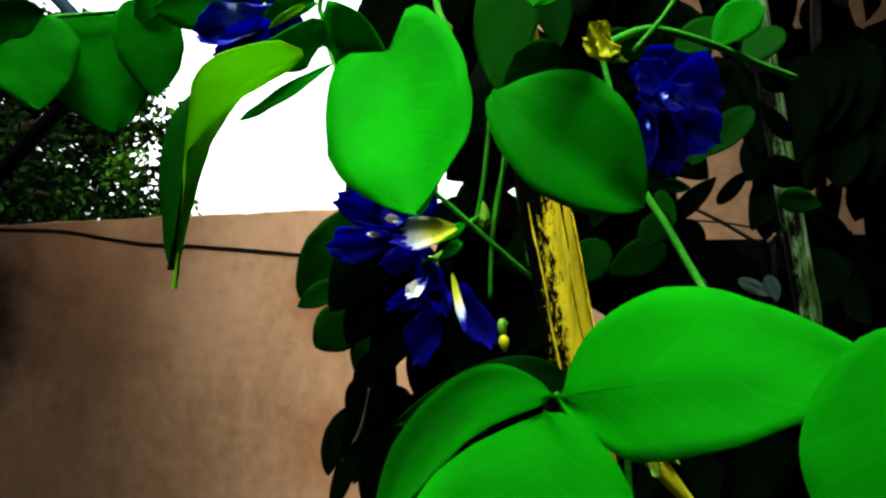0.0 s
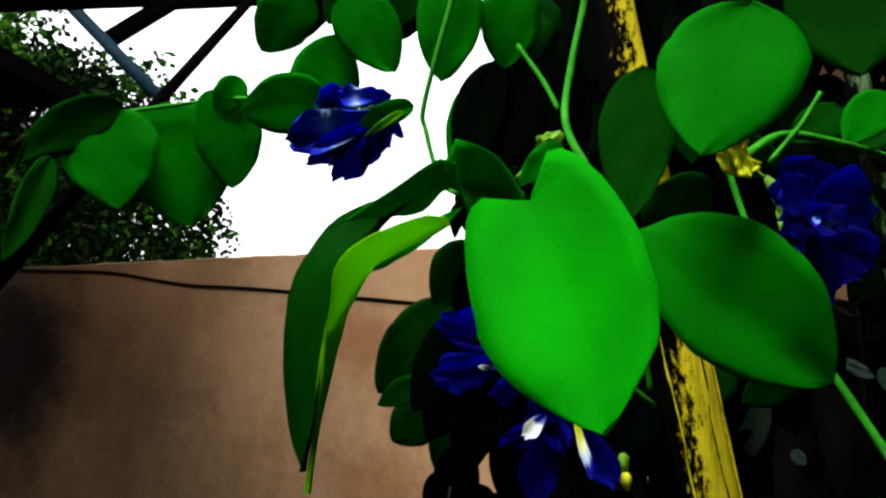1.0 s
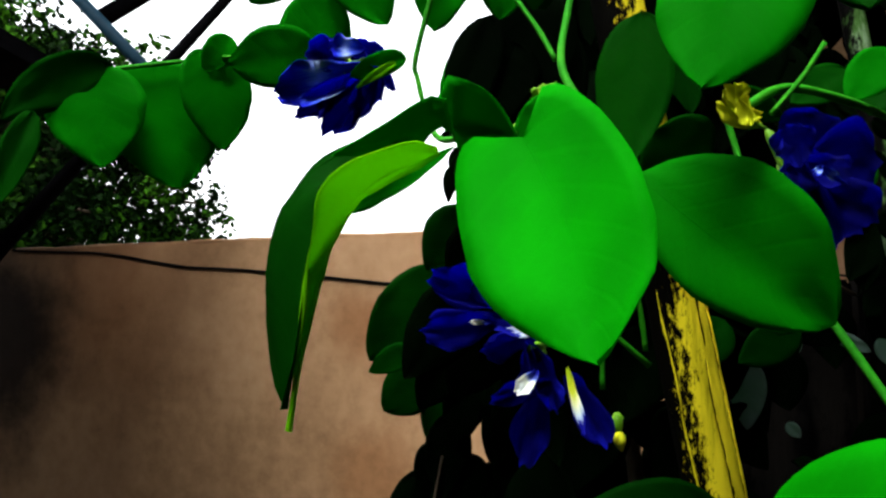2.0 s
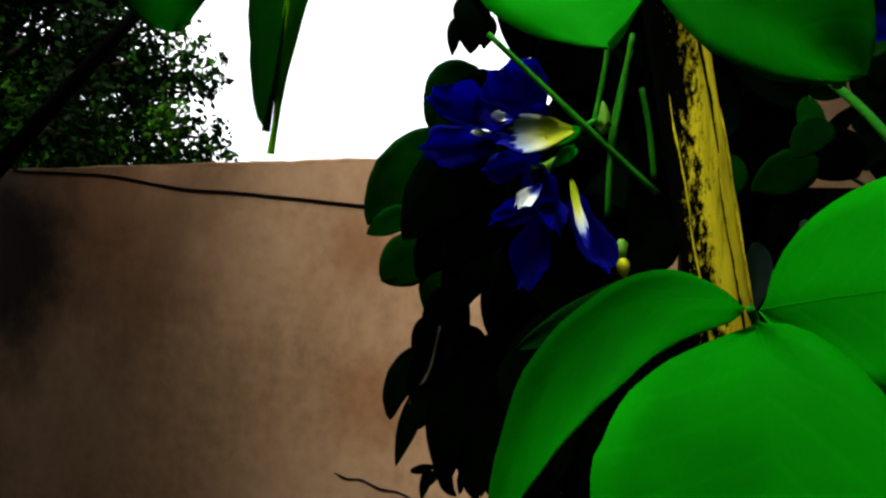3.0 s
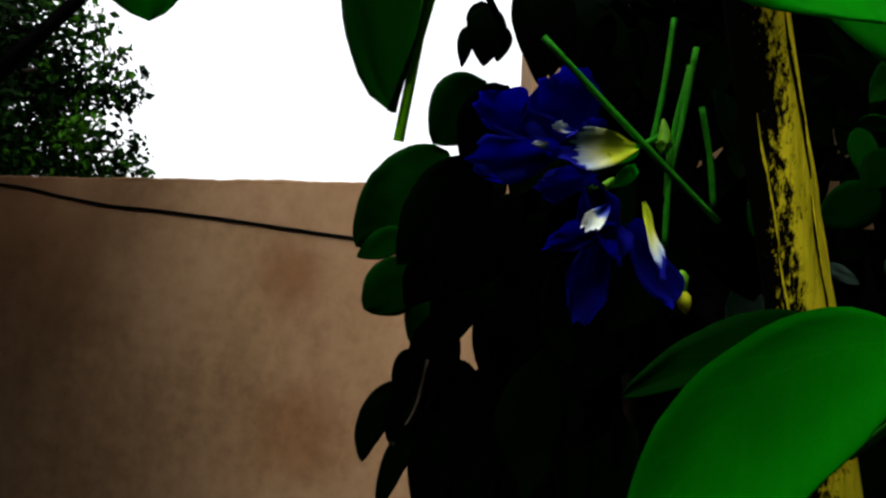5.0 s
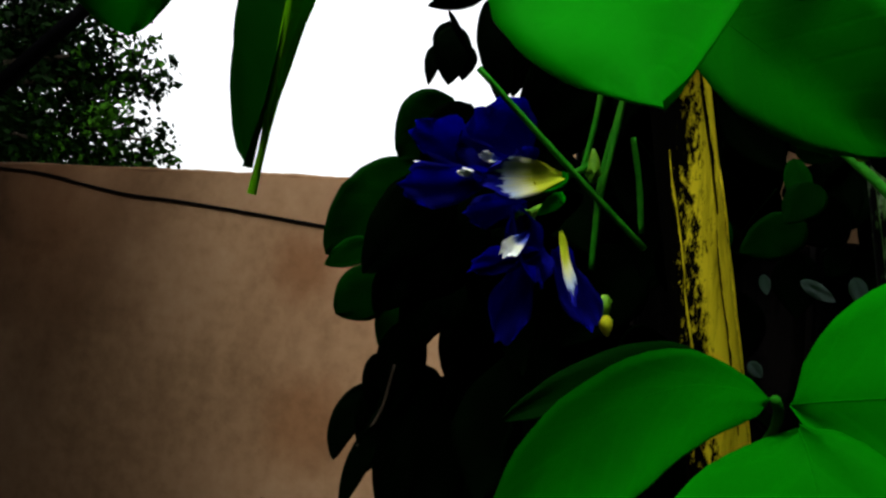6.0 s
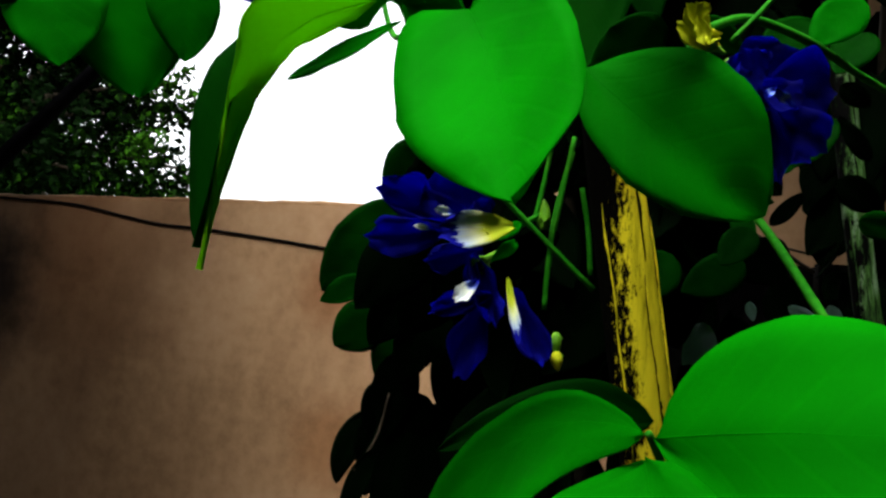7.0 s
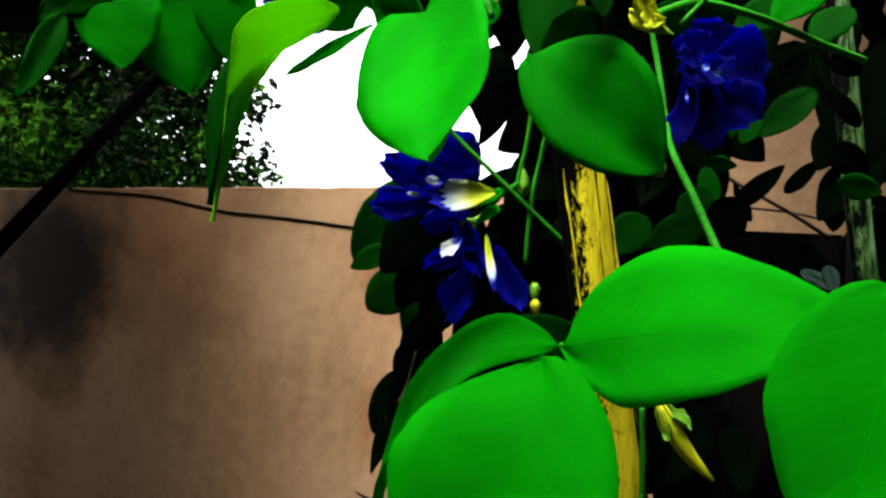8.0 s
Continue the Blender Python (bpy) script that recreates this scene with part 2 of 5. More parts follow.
def grained(name, stops, spots, stretch=(260, 260, 22), rough=0.8, side=0.0, top_dark=0.0):
    """Wood with grain along z and dark mould spots, darkened by facing and by height."""
    m, nt, b = material(name, rough, 0.03)
    tc = nt.nodes.new("ShaderNodeTexCoord")
    mp = nt.nodes.new("ShaderNodeMapping")
    mp.inputs["Scale"].default_value = stretch
    nt.links.new(tc.outputs["Object"], mp.inputs["Vector"])
    grain = node(nt, "ShaderNodeTexNoise", Scale=1.0, Detail=5.0, Roughness=0.7)
    nt.links.new(mp.outputs[0], grain.inputs["Vector"])
    mould = node(nt, "ShaderNodeTexNoise", Scale=spots, Detail=6.0, Roughness=0.75)
    long = nt.nodes.new("ShaderNodeMapping")
    long.inputs["Scale"].default_value = (1, 1, 0.4)
    nt.links.new(tc.outputs["Object"], long.inputs["Vector"])
    nt.links.new(long.outputs[0], mould.inputs["Vector"])
    col = ramp(nt, grain.outputs["Fac"], *stops)
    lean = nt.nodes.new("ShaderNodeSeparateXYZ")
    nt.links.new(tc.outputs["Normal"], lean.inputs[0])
    # left-facing side darkened through the mask: its shade is in the colour
    side_shade = nt.nodes.new("ShaderNodeMath")
    side_shade.operation = "MULTIPLY_ADD"
    side_shade.inputs[1].default_value = side
    nt.links.new(lean.outputs["X"], side_shade.inputs[0])
    nt.links.new(mould.outputs["Fac"], side_shade.inputs[2])
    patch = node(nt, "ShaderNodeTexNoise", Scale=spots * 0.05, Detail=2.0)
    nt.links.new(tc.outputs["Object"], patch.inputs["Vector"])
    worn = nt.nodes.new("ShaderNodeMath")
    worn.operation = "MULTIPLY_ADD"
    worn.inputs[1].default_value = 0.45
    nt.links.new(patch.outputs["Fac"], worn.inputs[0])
    nt.links.new(side_shade.outputs[0], worn.inputs[2])
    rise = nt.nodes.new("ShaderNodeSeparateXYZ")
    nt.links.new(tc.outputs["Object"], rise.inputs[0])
    # darker with height between z 1.55 and 1.64
    top_tone = node(nt, "ShaderNodeMapRange")
    top_tone.inputs["From Min"].default_value, top_tone.inputs["From Max"].default_value = 1.55, 1.64
    top_tone.inputs["To Min"].default_value, top_tone.inputs["To Max"].default_value = -0.02, -0.02 - top_dark
    nt.links.new(rise.outputs["Z"], top_tone.inputs["Value"])
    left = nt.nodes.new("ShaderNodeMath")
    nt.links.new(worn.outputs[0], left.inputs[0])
    nt.links.new(top_tone.outputs[0], left.inputs[1])
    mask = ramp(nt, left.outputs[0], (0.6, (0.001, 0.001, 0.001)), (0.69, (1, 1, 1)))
    mul = nt.nodes.new("ShaderNodeMix")
    mul.data_type, mul.blend_type = "RGBA", "MULTIPLY"
    mul.inputs[0].default_value = 1.0
    nt.links.new(col.outputs["Color"], mul.inputs[6])
    nt.links.new(mask.outputs["Color"], mul.inputs[7])
    nt.links.new(mul.outputs[2], b.inputs["Base Color"])
    bp = node(nt, "ShaderNodeBump", Strength=0.7, Distance=0.001)
    nt.links.new(grain.outputs["Fac"], bp.inputs["Height"])
    nt.links.new(bp.outputs["Normal"], b.inputs["Normal"])
    return m


stake_wood = grained("stake_wood", ((0.27, (0.04, 0.03, 0.003)), (0.38, (0.5, 0.44, 0.01)), (0.52, (0.8, 0.7, 0.02))), 620, side=0.3, top_dark=0.15)
pole_wood = grained("pole_wood", ((0.36, (0.003, 0.008, 0.003)), (0.52, (0.03, 0.08, 0.016)), (0.72, (0.13, 0.2, 0.12))), 90, side=0.14)
# near-black wood: the shade beside the plants is put into this colour
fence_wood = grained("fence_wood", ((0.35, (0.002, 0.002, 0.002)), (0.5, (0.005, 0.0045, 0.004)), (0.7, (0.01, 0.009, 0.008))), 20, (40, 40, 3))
garden_soil = mottled("garden_soil", (0.05, 0.04, 0.028), (0.1, 0.08, 0.055), (0.14, 0.11, 0.08), 6, 0.95, 0.1, 0.6)
bark = mottled("bark", (0.012, 0.01, 0.007), (0.03, 0.024, 0.016), (0.05, 0.04, 0.028), 14, 0.9, 0.1, 0.8)
leaf_pale = leaf_material("leaf_pale", (0.03, 0.06, 0.05), (0.085, 0.14, 0.12), (0.1, 0.15, 0.13))
bud_yellow = mottled("bud_yellow", (0.45, 0.54, 0.006), (0.6, 0.68, 0.01), (0.7, 0.75, 0.03), 120, 0.6, 0.1)
# near-black to light green: the crown's shade and lit clumps as colour
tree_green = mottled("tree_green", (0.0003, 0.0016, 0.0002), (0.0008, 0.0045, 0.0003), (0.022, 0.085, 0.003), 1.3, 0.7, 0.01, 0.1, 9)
steel_blue = mottled("steel_blue", (0.004, 0.02, 0.035), (0.008, 0.03, 0.05), (0.012, 0.045, 0.07), 9, 0.6, 0.1)
cable_black = mottled("cable_black", (0.002, 0.002, 0.002), (0.004, 0.004, 0.004), (0.01, 0.01, 0.01), 30, 0.9, 0.0)
steel_dark = mottled("steel_dark", (0.001, 0.001, 0.0012), (0.002, 0.002, 0.0024), (0.004, 0.004, 0.005), 12, 1.0, 0.0)


# builders
def mesh_object(name, verts, faces, mat, parent=None, uvs=None, smooth=True):
    me = bpy.data.meshes.new(name)
    me.from_pydata(verts, [], faces)
    if uvs:
        lay = me.uv_layers.new(name="UVMap")
        for loop in me.loops:
            lay.data[loop.index].uv = uvs[loop.vertex_index]
    me.materials.append(mat)
    if smooth:
        me.polygons.foreach_set("use_smooth", [True] * len(me.polygons))
    ob = new(name, me)
    if parent:
        ob.parent = parent
    return ob


def part(name, bm, mat, parent, label=""):
    me = bpy.data.meshes.new(name)
    bm.to_mesh(me)
    bm.free()
    me.materials.append(mat)
    ob = new(name, me)
    ob.parent = parent
    return tagged(ob, label)


def thing(name, place, label, category, group="", kind=""):
    ob = new(name)
    ob.location = place
    return tagged(ob, label, category, group, kind)


def bezier(a, m, c, u, taut=1.0):
    p, q, r = (1 - u) ** 2, taut * 2 * u * (1 - u), u * u
    return (a * p + m * q + c * r) / (p + q + r)


def sheet(rows, thick):
    """Verts and faces of a closed thin blade from rows of (place, normal)."""
    n, k = len(rows), len(rows[0])
    top = [p + q * thick / 2 for row in rows for p, q in row]
    low = [p - q * thick / 2 for row in rows for p, q in row]
    faces = []
    for i in range(n - 1):
        for j in range(k - 1):
            a, b, c, d = i * k + j, i * k + j + 1, (i + 1) * k + j + 1, (i + 1) * k + j
            faces += [(a, b, c, d), (a + n * k, d + n * k, c + n * k, b + n * k)]
        for j, flip in ((0, 1), (k - 1, 0)):
            a, d = i * k + j, (i + 1) * k + j
            faces.append((a, d, d + n * k, a + n * k) if flip else (d, a, a + n * k, d + n * k))
    return top + low, faces


def tube(points, radii, sides=7):
    verts, faces = [], []
    for i, p in enumerate(points):
        d = (points[min(i + 1, len(points) - 1)] - points[max(i - 1, 0)]).normalized()
        s = d.cross(Vector((0.31, -0.9, 0.27))).normalized()
        t = d.cross(s)
        for j in range(sides):
            a = 2 * math.pi * j / sides
            verts.append(p + (s * math.cos(a) + t * math.sin(a)) * radii[i])
    for i in range(len(points) - 1):
        for j in range(sides):
            a, b = i * sides + j, i * sides + (j + 1) % sides
            faces.append((a, b, b + sides, a + sides))
    faces += [tuple(range(sides))[::-1], tuple(range((len(points) - 1) * sides, len(points) * sides))]
    return verts, faces


def smooth_line(points, steps=6):
    pts = [Vector(p) for p in points]
    full = [pts[0] * 2 - pts[1], *pts, pts[-1] * 2 - pts[-2]]
    line = []
    for i in range(1, len(full) - 2):
        a, b, c, d = full[i - 1 : i + 3]
        for s in range(steps):
            u = s / steps
            line.append(0.5 * (2 * b + (c - a) * u + (2 * a - 5 * b + 4 * c - d) * u * u + (3 * b - a - 3 * c + d) * u**3))
    return line + [pts[-1]]


def blade(base, mid, tip, normal, width, cord=0.0, fold=0.1, droop=0.0, curl=0.06, wide=0.42, point=0.18, full=0.68, skew=0.0, taut=1.0, nu=22, nv=11):
    """Verts, faces and UVs of a leaf blade along a bent midrib, and the line of that midrib."""
    base, mid, tip, normal = Vector(base), Vector(mid), Vector(tip), Vector(normal)
    size = (tip - base).length
    mid = mid + normal * droop * size
    ease = math.log(0.5) / math.log(wide)
    rows, uvs, rib, seed = [], [], [], Vector((base.x * 90, tip.z * 90, base.y * 90))
    for i in range(nu + 1):
        u = i / nu
        c = bezier(base, mid, tip, u, taut)
        d = (bezier(base, mid, tip, min(1, u + 0.01), taut) - bezier(base, mid, tip, max(0, u - 0.01), taut)).normalized()
        side = d.cross(normal).normalized()
        up = side.cross(d).normalized()
        s = math.sin(math.pi * min(1.0, u) ** ease)
        half = width / 2 * (max(s, 0) ** full * (1 - point * 2.2 * max(0, u - 0.72)) + 0.01)
        rim = 1 + 0.04 * noise.noise(seed + Vector((u * 7.0, 3.1, 0))) + 0.014 * noise.noise(seed + Vector((u * 26.0, 9.1, 0)))
        row = []
        for j in range(nv):
            v = j / (nv - 1) * 2 - 1
            back = cord * size * abs(v) ** 1.2 * max(s, 0) ** full * max(0, 1 - u / 0.45) ** 1.5
            rip = noise.noise(seed + Vector((u * 3.0, v * 1.6, 0))) * 0.045 * size * abs(v)
            rip += noise.noise(seed + Vector((u * 9.0, v * 5.0, 7))) * 0.008 * size
            lift = fold * abs(v) * half - curl * half * v * v * 1.6 + rip
            row.append((c + side * v * half * ((rim if v > 0 else 2 - rim) + (skew if v > 0 else -skew)) - d * back + up * lift, up))
            uvs.append((v * 0.5 + 0.5, u))
        rows.append(row)
        rib.append(row[nv // 2][0] + up * 0.0001)
    verts, faces = sheet(rows, 0.00035)
    return verts, faces, uvs + uvs, rib


def leaf(parent, base, mid, tip, normal, width, mat, ribbed=True, **shape):
    """A leaf, with its midrib as a part of its own."""
    verts, faces, uvs, line = blade(base, mid, tip, normal, width, **shape)
    ob = mesh_object("leaf", verts, faces, mat, parent, uvs)
    if ribbed:
        n = len(line) - 1
        rv, rf = tube(line, [0.00022 * (1 - 0.8 * i / n) * min(1.0, width / 0.03) for i in range(n + 1)], 5)
        mesh_object("midrib", rv, rf, mat, ob, [(0.5, 0.5)] * len(rv))
    return ob


def stem(parent, name, radius, mat, *points):
    line = smooth_line(points)
    radii = [radius * (1 + 0.12 * noise.noise(p * 300)) for p in line]
    verts, faces = tube(line, radii, 8)
    return mesh_object(name, verts, faces, mat, parent)


def petal(name, parent, centre, out, face, size, width, mat, cup=0.25, ruffle=0.12, seed=0):
    """One ruffled petal that grows from centre along out and faces face."""
    out, face = out.normalized(), face.normalized()
    side = out.cross(face).normalized()
    face = side.cross(out).normalized()
    nu, nv, rows = 12, 11, []
    for i in range(nu + 1):
        u = i / nu
        half = width / 2 * (0.12 + 0.88 * math.sin(math.pi * min(1, 0.5 * u ** 0.8 + 0.02)) ** 1.1) * (1 if u < 0.8 else math.sqrt(max(0.0, 1 - ((u - 0.8) / 0.2) ** 2 * 0.55)))
        row = []
        for j in range(nv):
            v = j / (nv - 1) * 2 - 1
            edge = max(abs(v), u) ** 3
            w = noise.noise(Vector((u * 3 + seed * 7.7, v * 3.2, seed * 3.1)))
            n2 = noise.noise(Vector((v * 5.2 + seed, 4.7, u)))
            p = centre + out * size * (u * (1 - 0.14 * v * v) + 0.11 * n2 * edge) + side * v * half
            p += face * size * (cup * (v * v * 0.5 + (u - 0.5) ** 2 - 0.2) + ruffle * w * edge * 2)
            row.append((p, face))
        rows.append(row)
    verts, faces = sheet(rows, 0.0003)
    uvs = [(j / (nv - 1), i / nu) for i in range(nu + 1) for j in range(nv)]
    return mesh_object(name, verts, faces, mat, parent, uvs + uvs)


def flower(parent, base, stalk, *petals):
    """A blossom: petals of (kind, out, face, length, width, shift of the foot) that grow from base, a calyx towards stalk."""
    c, body = Vector(base), None
    for n, (kind, out, face, size, width, *shift) in enumerate(petals):
        mat = {"throat": petal_throat, "pale": petal_pale, "white": petal_white, "yellow": bud_yellow}.get(kind, petal_blue)
        kind = "inner_petal" if kind in ("pale", "white", "yellow") else kind
        f = Vector(face)
        grown = petal(kind if body else "flower", body or parent, c + Vector(shift[0] if shift else (0, 0, 0)) + f.normalized() * (0.0012 * n + (0.004 if kind == "throat" else 0)), Vector(out), f, size, width, mat, 0.1 if kind == "throat" else 0.3, 0.05 if kind == "throat" else 0.15, c.x * 31 + c.z * 17 + n)
        body = body or grown
    s = Vector(stalk) - c
    for k in range(5):
        a = 2 * math.pi * k / 5
        q = s.orthogonal().normalized()
        q = q * math.cos(a) + s.normalized().cross(q) * math.sin(a)
        petal("sepal", body, c + s * 0.35, q * 0.4 - s.normalized(), q, s.length * 0.9, s.length * 0.5, calyx_green, 0.2, 0.1, n + k)
    line = smooth_line([c + s * 0.1, c + s * 0.5, c + s * 0.85, c + s])
    v, q = tube(line, [s.length * (0.2 - 0.16 * i / (len(line) - 1)) for i in range(len(line))], 8)
    mesh_object("calyx", v, q, calyx_green, body)
    return tagged(body, "ruffled deep blue blossom with pale yellow throat")


def bud(parent, base, tip, radius, mat):
    """A closed bud with a pointed, slightly bent tip and sepals at its foot."""
    a, t = Vector(base), Vector(tip)
    d = t - a
    bend = d.orthogonal().normalized() * d.length * 0.08
    line = [a + d * u + bend * math.sin(u * 3.1) for u in [i / 12 for i in range(13)]]
    radii = [radius * (0.25 + 0.9 * math.sin(math.pi * min(1, 0.08 + 0.92 * i / 12)) ** 0.8) * (1 - 0.35 * i / 12) for i in range(13)]
    v, f = tube(line, radii, 9)
    ob = mesh_object("bud", v, f, mat, parent)
    for k in range(4):
        q = d.orthogonal().normalized()
        q = q * math.cos(k * 1.57) + d.normalized().cross(q) * math.sin(k * 1.57)
        petal("sepal", ob, a, d.normalized() + q * 0.5, q, d.length * 0.4, radius * 1.6, calyx_green, 0.2, 0.1, k)
    return tagged(ob, "closed pointed bud in pale yellow green")


def rod(name, a, b, radius, mat, parent=None, sides=10, end=None):
    a, b = Vector(a), Vector(b)
    end = end or radius
    v, f = tube([a, a.lerp(b, 0.33), a.lerp(b, 0.67), b], [radius, radius * 0.67 + end * 0.33, radius * 0.33 + end * 0.67, end], sides)
    return mesh_object(name, v, f, mat, parent)


def box(name, lo, hi, mat, parent=None, bevel=0.0):
    bm = bmesh.new()
    bmesh.ops.create_cube(bm, size=1.0)
    for v in bm.verts:
        v.co = Vector([(a + b) / 2 + w * (b - a) for a, b, w in zip(lo, hi, v.co)])
    if bevel:
        bmesh.ops.bevel(bm, geom=bm.edges[:], offset=bevel, segments=2, affect="EDGES")
    return part(name, bm, mat, parent)


# setting
ground = box("ground", (-60, -60, -0.2), (60, 60, 0.0), garden_soil)
tagged(ground, "bare brown garden soil", "ground", kind="structure")
wall = box("wall_north", (-3.2, 0.0, 0.0), (0.36, 0.12, 1.677), wall_paint, None, 0.006)
wall.matrix_world = pose(-0.14, 1.44, 0, 0, 0, -16.8)
tagged(wall, "low plastered garden wall in faded brown paint", "wall", kind="structure")
house = box("wall_house", (0.2, 1.46, 0.0), (3.0, 1.62, 3.4), wall_paint, None, 0.006)
tagged(house, "tall plastered house wall in faded brown paint", "wall", kind="structure")

# unseen dark walls and covers, added round the camera to block sky light
enclosure_paint = mottled("enclosure_paint", (0.03, 0.025, 0.02), (0.05, 0.04, 0.03), (0.07, 0.06, 0.045), 3, 0.9, 0.1)
south = box("wall_south", (-3.4, -2.6, 0.0), (3.2, -2.45, 3.0), enclosure_paint)
tagged(south, "unseen dark wall added behind the camera", "wall", kind="structure")
west = box("wall_west", (-1.75, -2.45, 0.0), (-1.5, 1.7, 3.0), enclosure_paint)
tagged(west, "unseen dark wall added to shade the left", "wall", kind="structure")
east = box("wall_east", (1.5, -2.45, 0.0), (1.65, 1.46, 3.0), enclosure_paint)
tagged(east, "unseen dark wall added on the right", "wall", kind="structure")
roof = box("ceiling", (-3.4, -2.6, 2.62), (3.2, -0.35, 2.7), enclosure_paint)
tagged(roof, "unseen dark roof added above and behind the camera", "ceiling", kind="structure")
# unseen cover added to darken the plants on the right
right_cover = box("ceiling", (0.24, -0.35, 2.62), (3.2, 1.46, 2.7), enclosure_paint)
tagged(right_cover, "unseen dark cover added above the plants on the right", "ceiling", kind="structure")
# roof sheets, mostly unseen, added to shade the left of the wall
for lo, hi in (((-1.75, 0.25, 2.08), (-0.52, 1.0, 2.12)), ((-1.75, 1.0, 2.08), (-0.56, 1.2, 2.12)), ((-1.75, 1.2, 2.08), (-1.0, 1.74, 2.12)), ((-1.75, 1.0, 2.75), (-0.34, 2.3, 2.79))):
    shade_sheet = box("ceiling", lo, hi, steel_dark)
    tagged(shade_sheet, "dark sheet roof, extended out of view to shade the wall", "ceiling", kind="structure")

# cable along the garden wall
cable = thing("wall_cable", (-0.48, 1.44, 1.6), "thin sagging black cable along the garden wall", "cable")
along = lambda x, z: wall.matrix_world @ Vector((x, -0.002, z))
rope = smooth_line([along(-3.2, 1.8), along(-1.25, 1.696), along(-1.017, 1.673), along(-0.77, 1.66), along(-0.617, 1.636), along(-0.52, 1.622), along(-0.41, 1.615), along(-0.268, 1.602), along(-0.116, 1.586), along(0.041, 1.57), along(0.34, 1.545)])
v, f = tube(rope, [0.003] * len(rope), 6)
run = mesh_object("cord", v, f, cable_black)
run.parent, run.matrix_parent_inverse = cable, Matrix.Translation(cable.location).inverted()

# rough mortar edge on top of the garden wall
edge = [wall.matrix_world @ Vector((-3.19 + 3.54 * i / 240, 0.012, 1.6765)) for i in range(241)]
v, f = tube(edge, [0.0055 + 0.0035 * noise.noise(p * 14) + 0.002 * noise.noise(p * 55) for p in edge], 6)
capping = mesh_object("mortar_edge", v, f, wall_paint)
capping.parent, capping.matrix_parent_inverse = wall, wall.matrix_world.inverted()

# crack in the plaster of the garden wall
split = smooth_line([along(-0.16, 1.052), along(-0.13, 1.043), along(-0.1, 1.045), along(-0.06, 1.032), along(-0.02, 1.03), along(0.03, 1.012)])
v, f = tube([p + Vector((0, 0.0015, 0)) for p in split], [0.0022 * (1 + 0.5 * noise.noise(p * 60)) * min(1, 0.2 + 0.25 * min(i, len(split) - 1 - i)) for i, p in enumerate(split)], 6)
crack = mesh_object("crack", v, f, cable_black)
crack.parent, crack.matrix_parent_inverse = wall, wall.matrix_world.inverted()

# slanting poles and slatted awning over the garden wall
awning = thing("pole_frame", (-1.9, 1.5, 0), "dark slanting pole frame with a blue painted brace", "frame")


def under(ob, top):
    ob.parent, ob.matrix_parent_inverse = top, Matrix.Translation(top.location).inverted()
    return ob


under(rod("pole", (-2.2, 1.52, 0.34), (-0.2, 1.35, 2.43), 0.034, steel_dark, end=0.006), awning)
under(rod("brace", (-1.0557, 1.5000, 2.4035), (-0.6505, 1.4300, 1.9904), 0.014, steel_blue), awning)
under(rod("beam", (-0.8633, 1.6000, 2.1854), (-0.6951, 1.6000, 2.2851), 0.02, steel_dark), awning)
under(rod("beam", (-0.7612, 1.6000, 2.2725), (-0.2865, 1.6000, 2.2781), 0.016, steel_dark), awning)
under(rod("wire", (-0.6925, 1.5000, 2.2140), (-0.6004, 1.5000, 2.0859), 0.0012, cable_black), awning)
under(rod("slat", (-0.8934, 1.6200, 2.3045), (-1.0174, 1.6200, 2.5413), 0.012, steel_dark), awning)
under(rod("slat", (-0.8228, 1.6200, 2.3033), (-0.9452, 1.6200, 2.5397), 0.012, steel_dark), awning)
under(rod("slat", (-0.7523, 1.6200, 2.3021), (-0.8733, 1.6200, 2.5381), 0.012, steel_dark), awning)
under(rod("slat", (-0.6822, 1.6200, 2.3009), (-0.8016, 1.6200, 2.5364), 0.012, steel_dark), awning)
under(rod("slat", (-0.6122, 1.6200, 2.2997), (-0.7301, 1.6200, 2.5348), 0.012, steel_dark), awning)
under(rod("slat", (-0.5425, 1.6200, 2.2985), (-0.6589, 1.6200, 2.5332), 0.012, steel_dark), awning)
under(rod("slat", (-0.4730, 1.6200, 2.2973), (-0.5879, 1.6200, 2.5316), 0.012, steel_dark), awning)
under(rod("slat", (-0.4038, 1.6200, 2.2961), (-0.5172, 1.6200, 2.5300), 0.012, steel_dark), awning)
under(rod("slat", (-0.3347, 1.6200, 2.2949), (-0.4467, 1.6200, 2.5284), 0.012, steel_dark), awning)

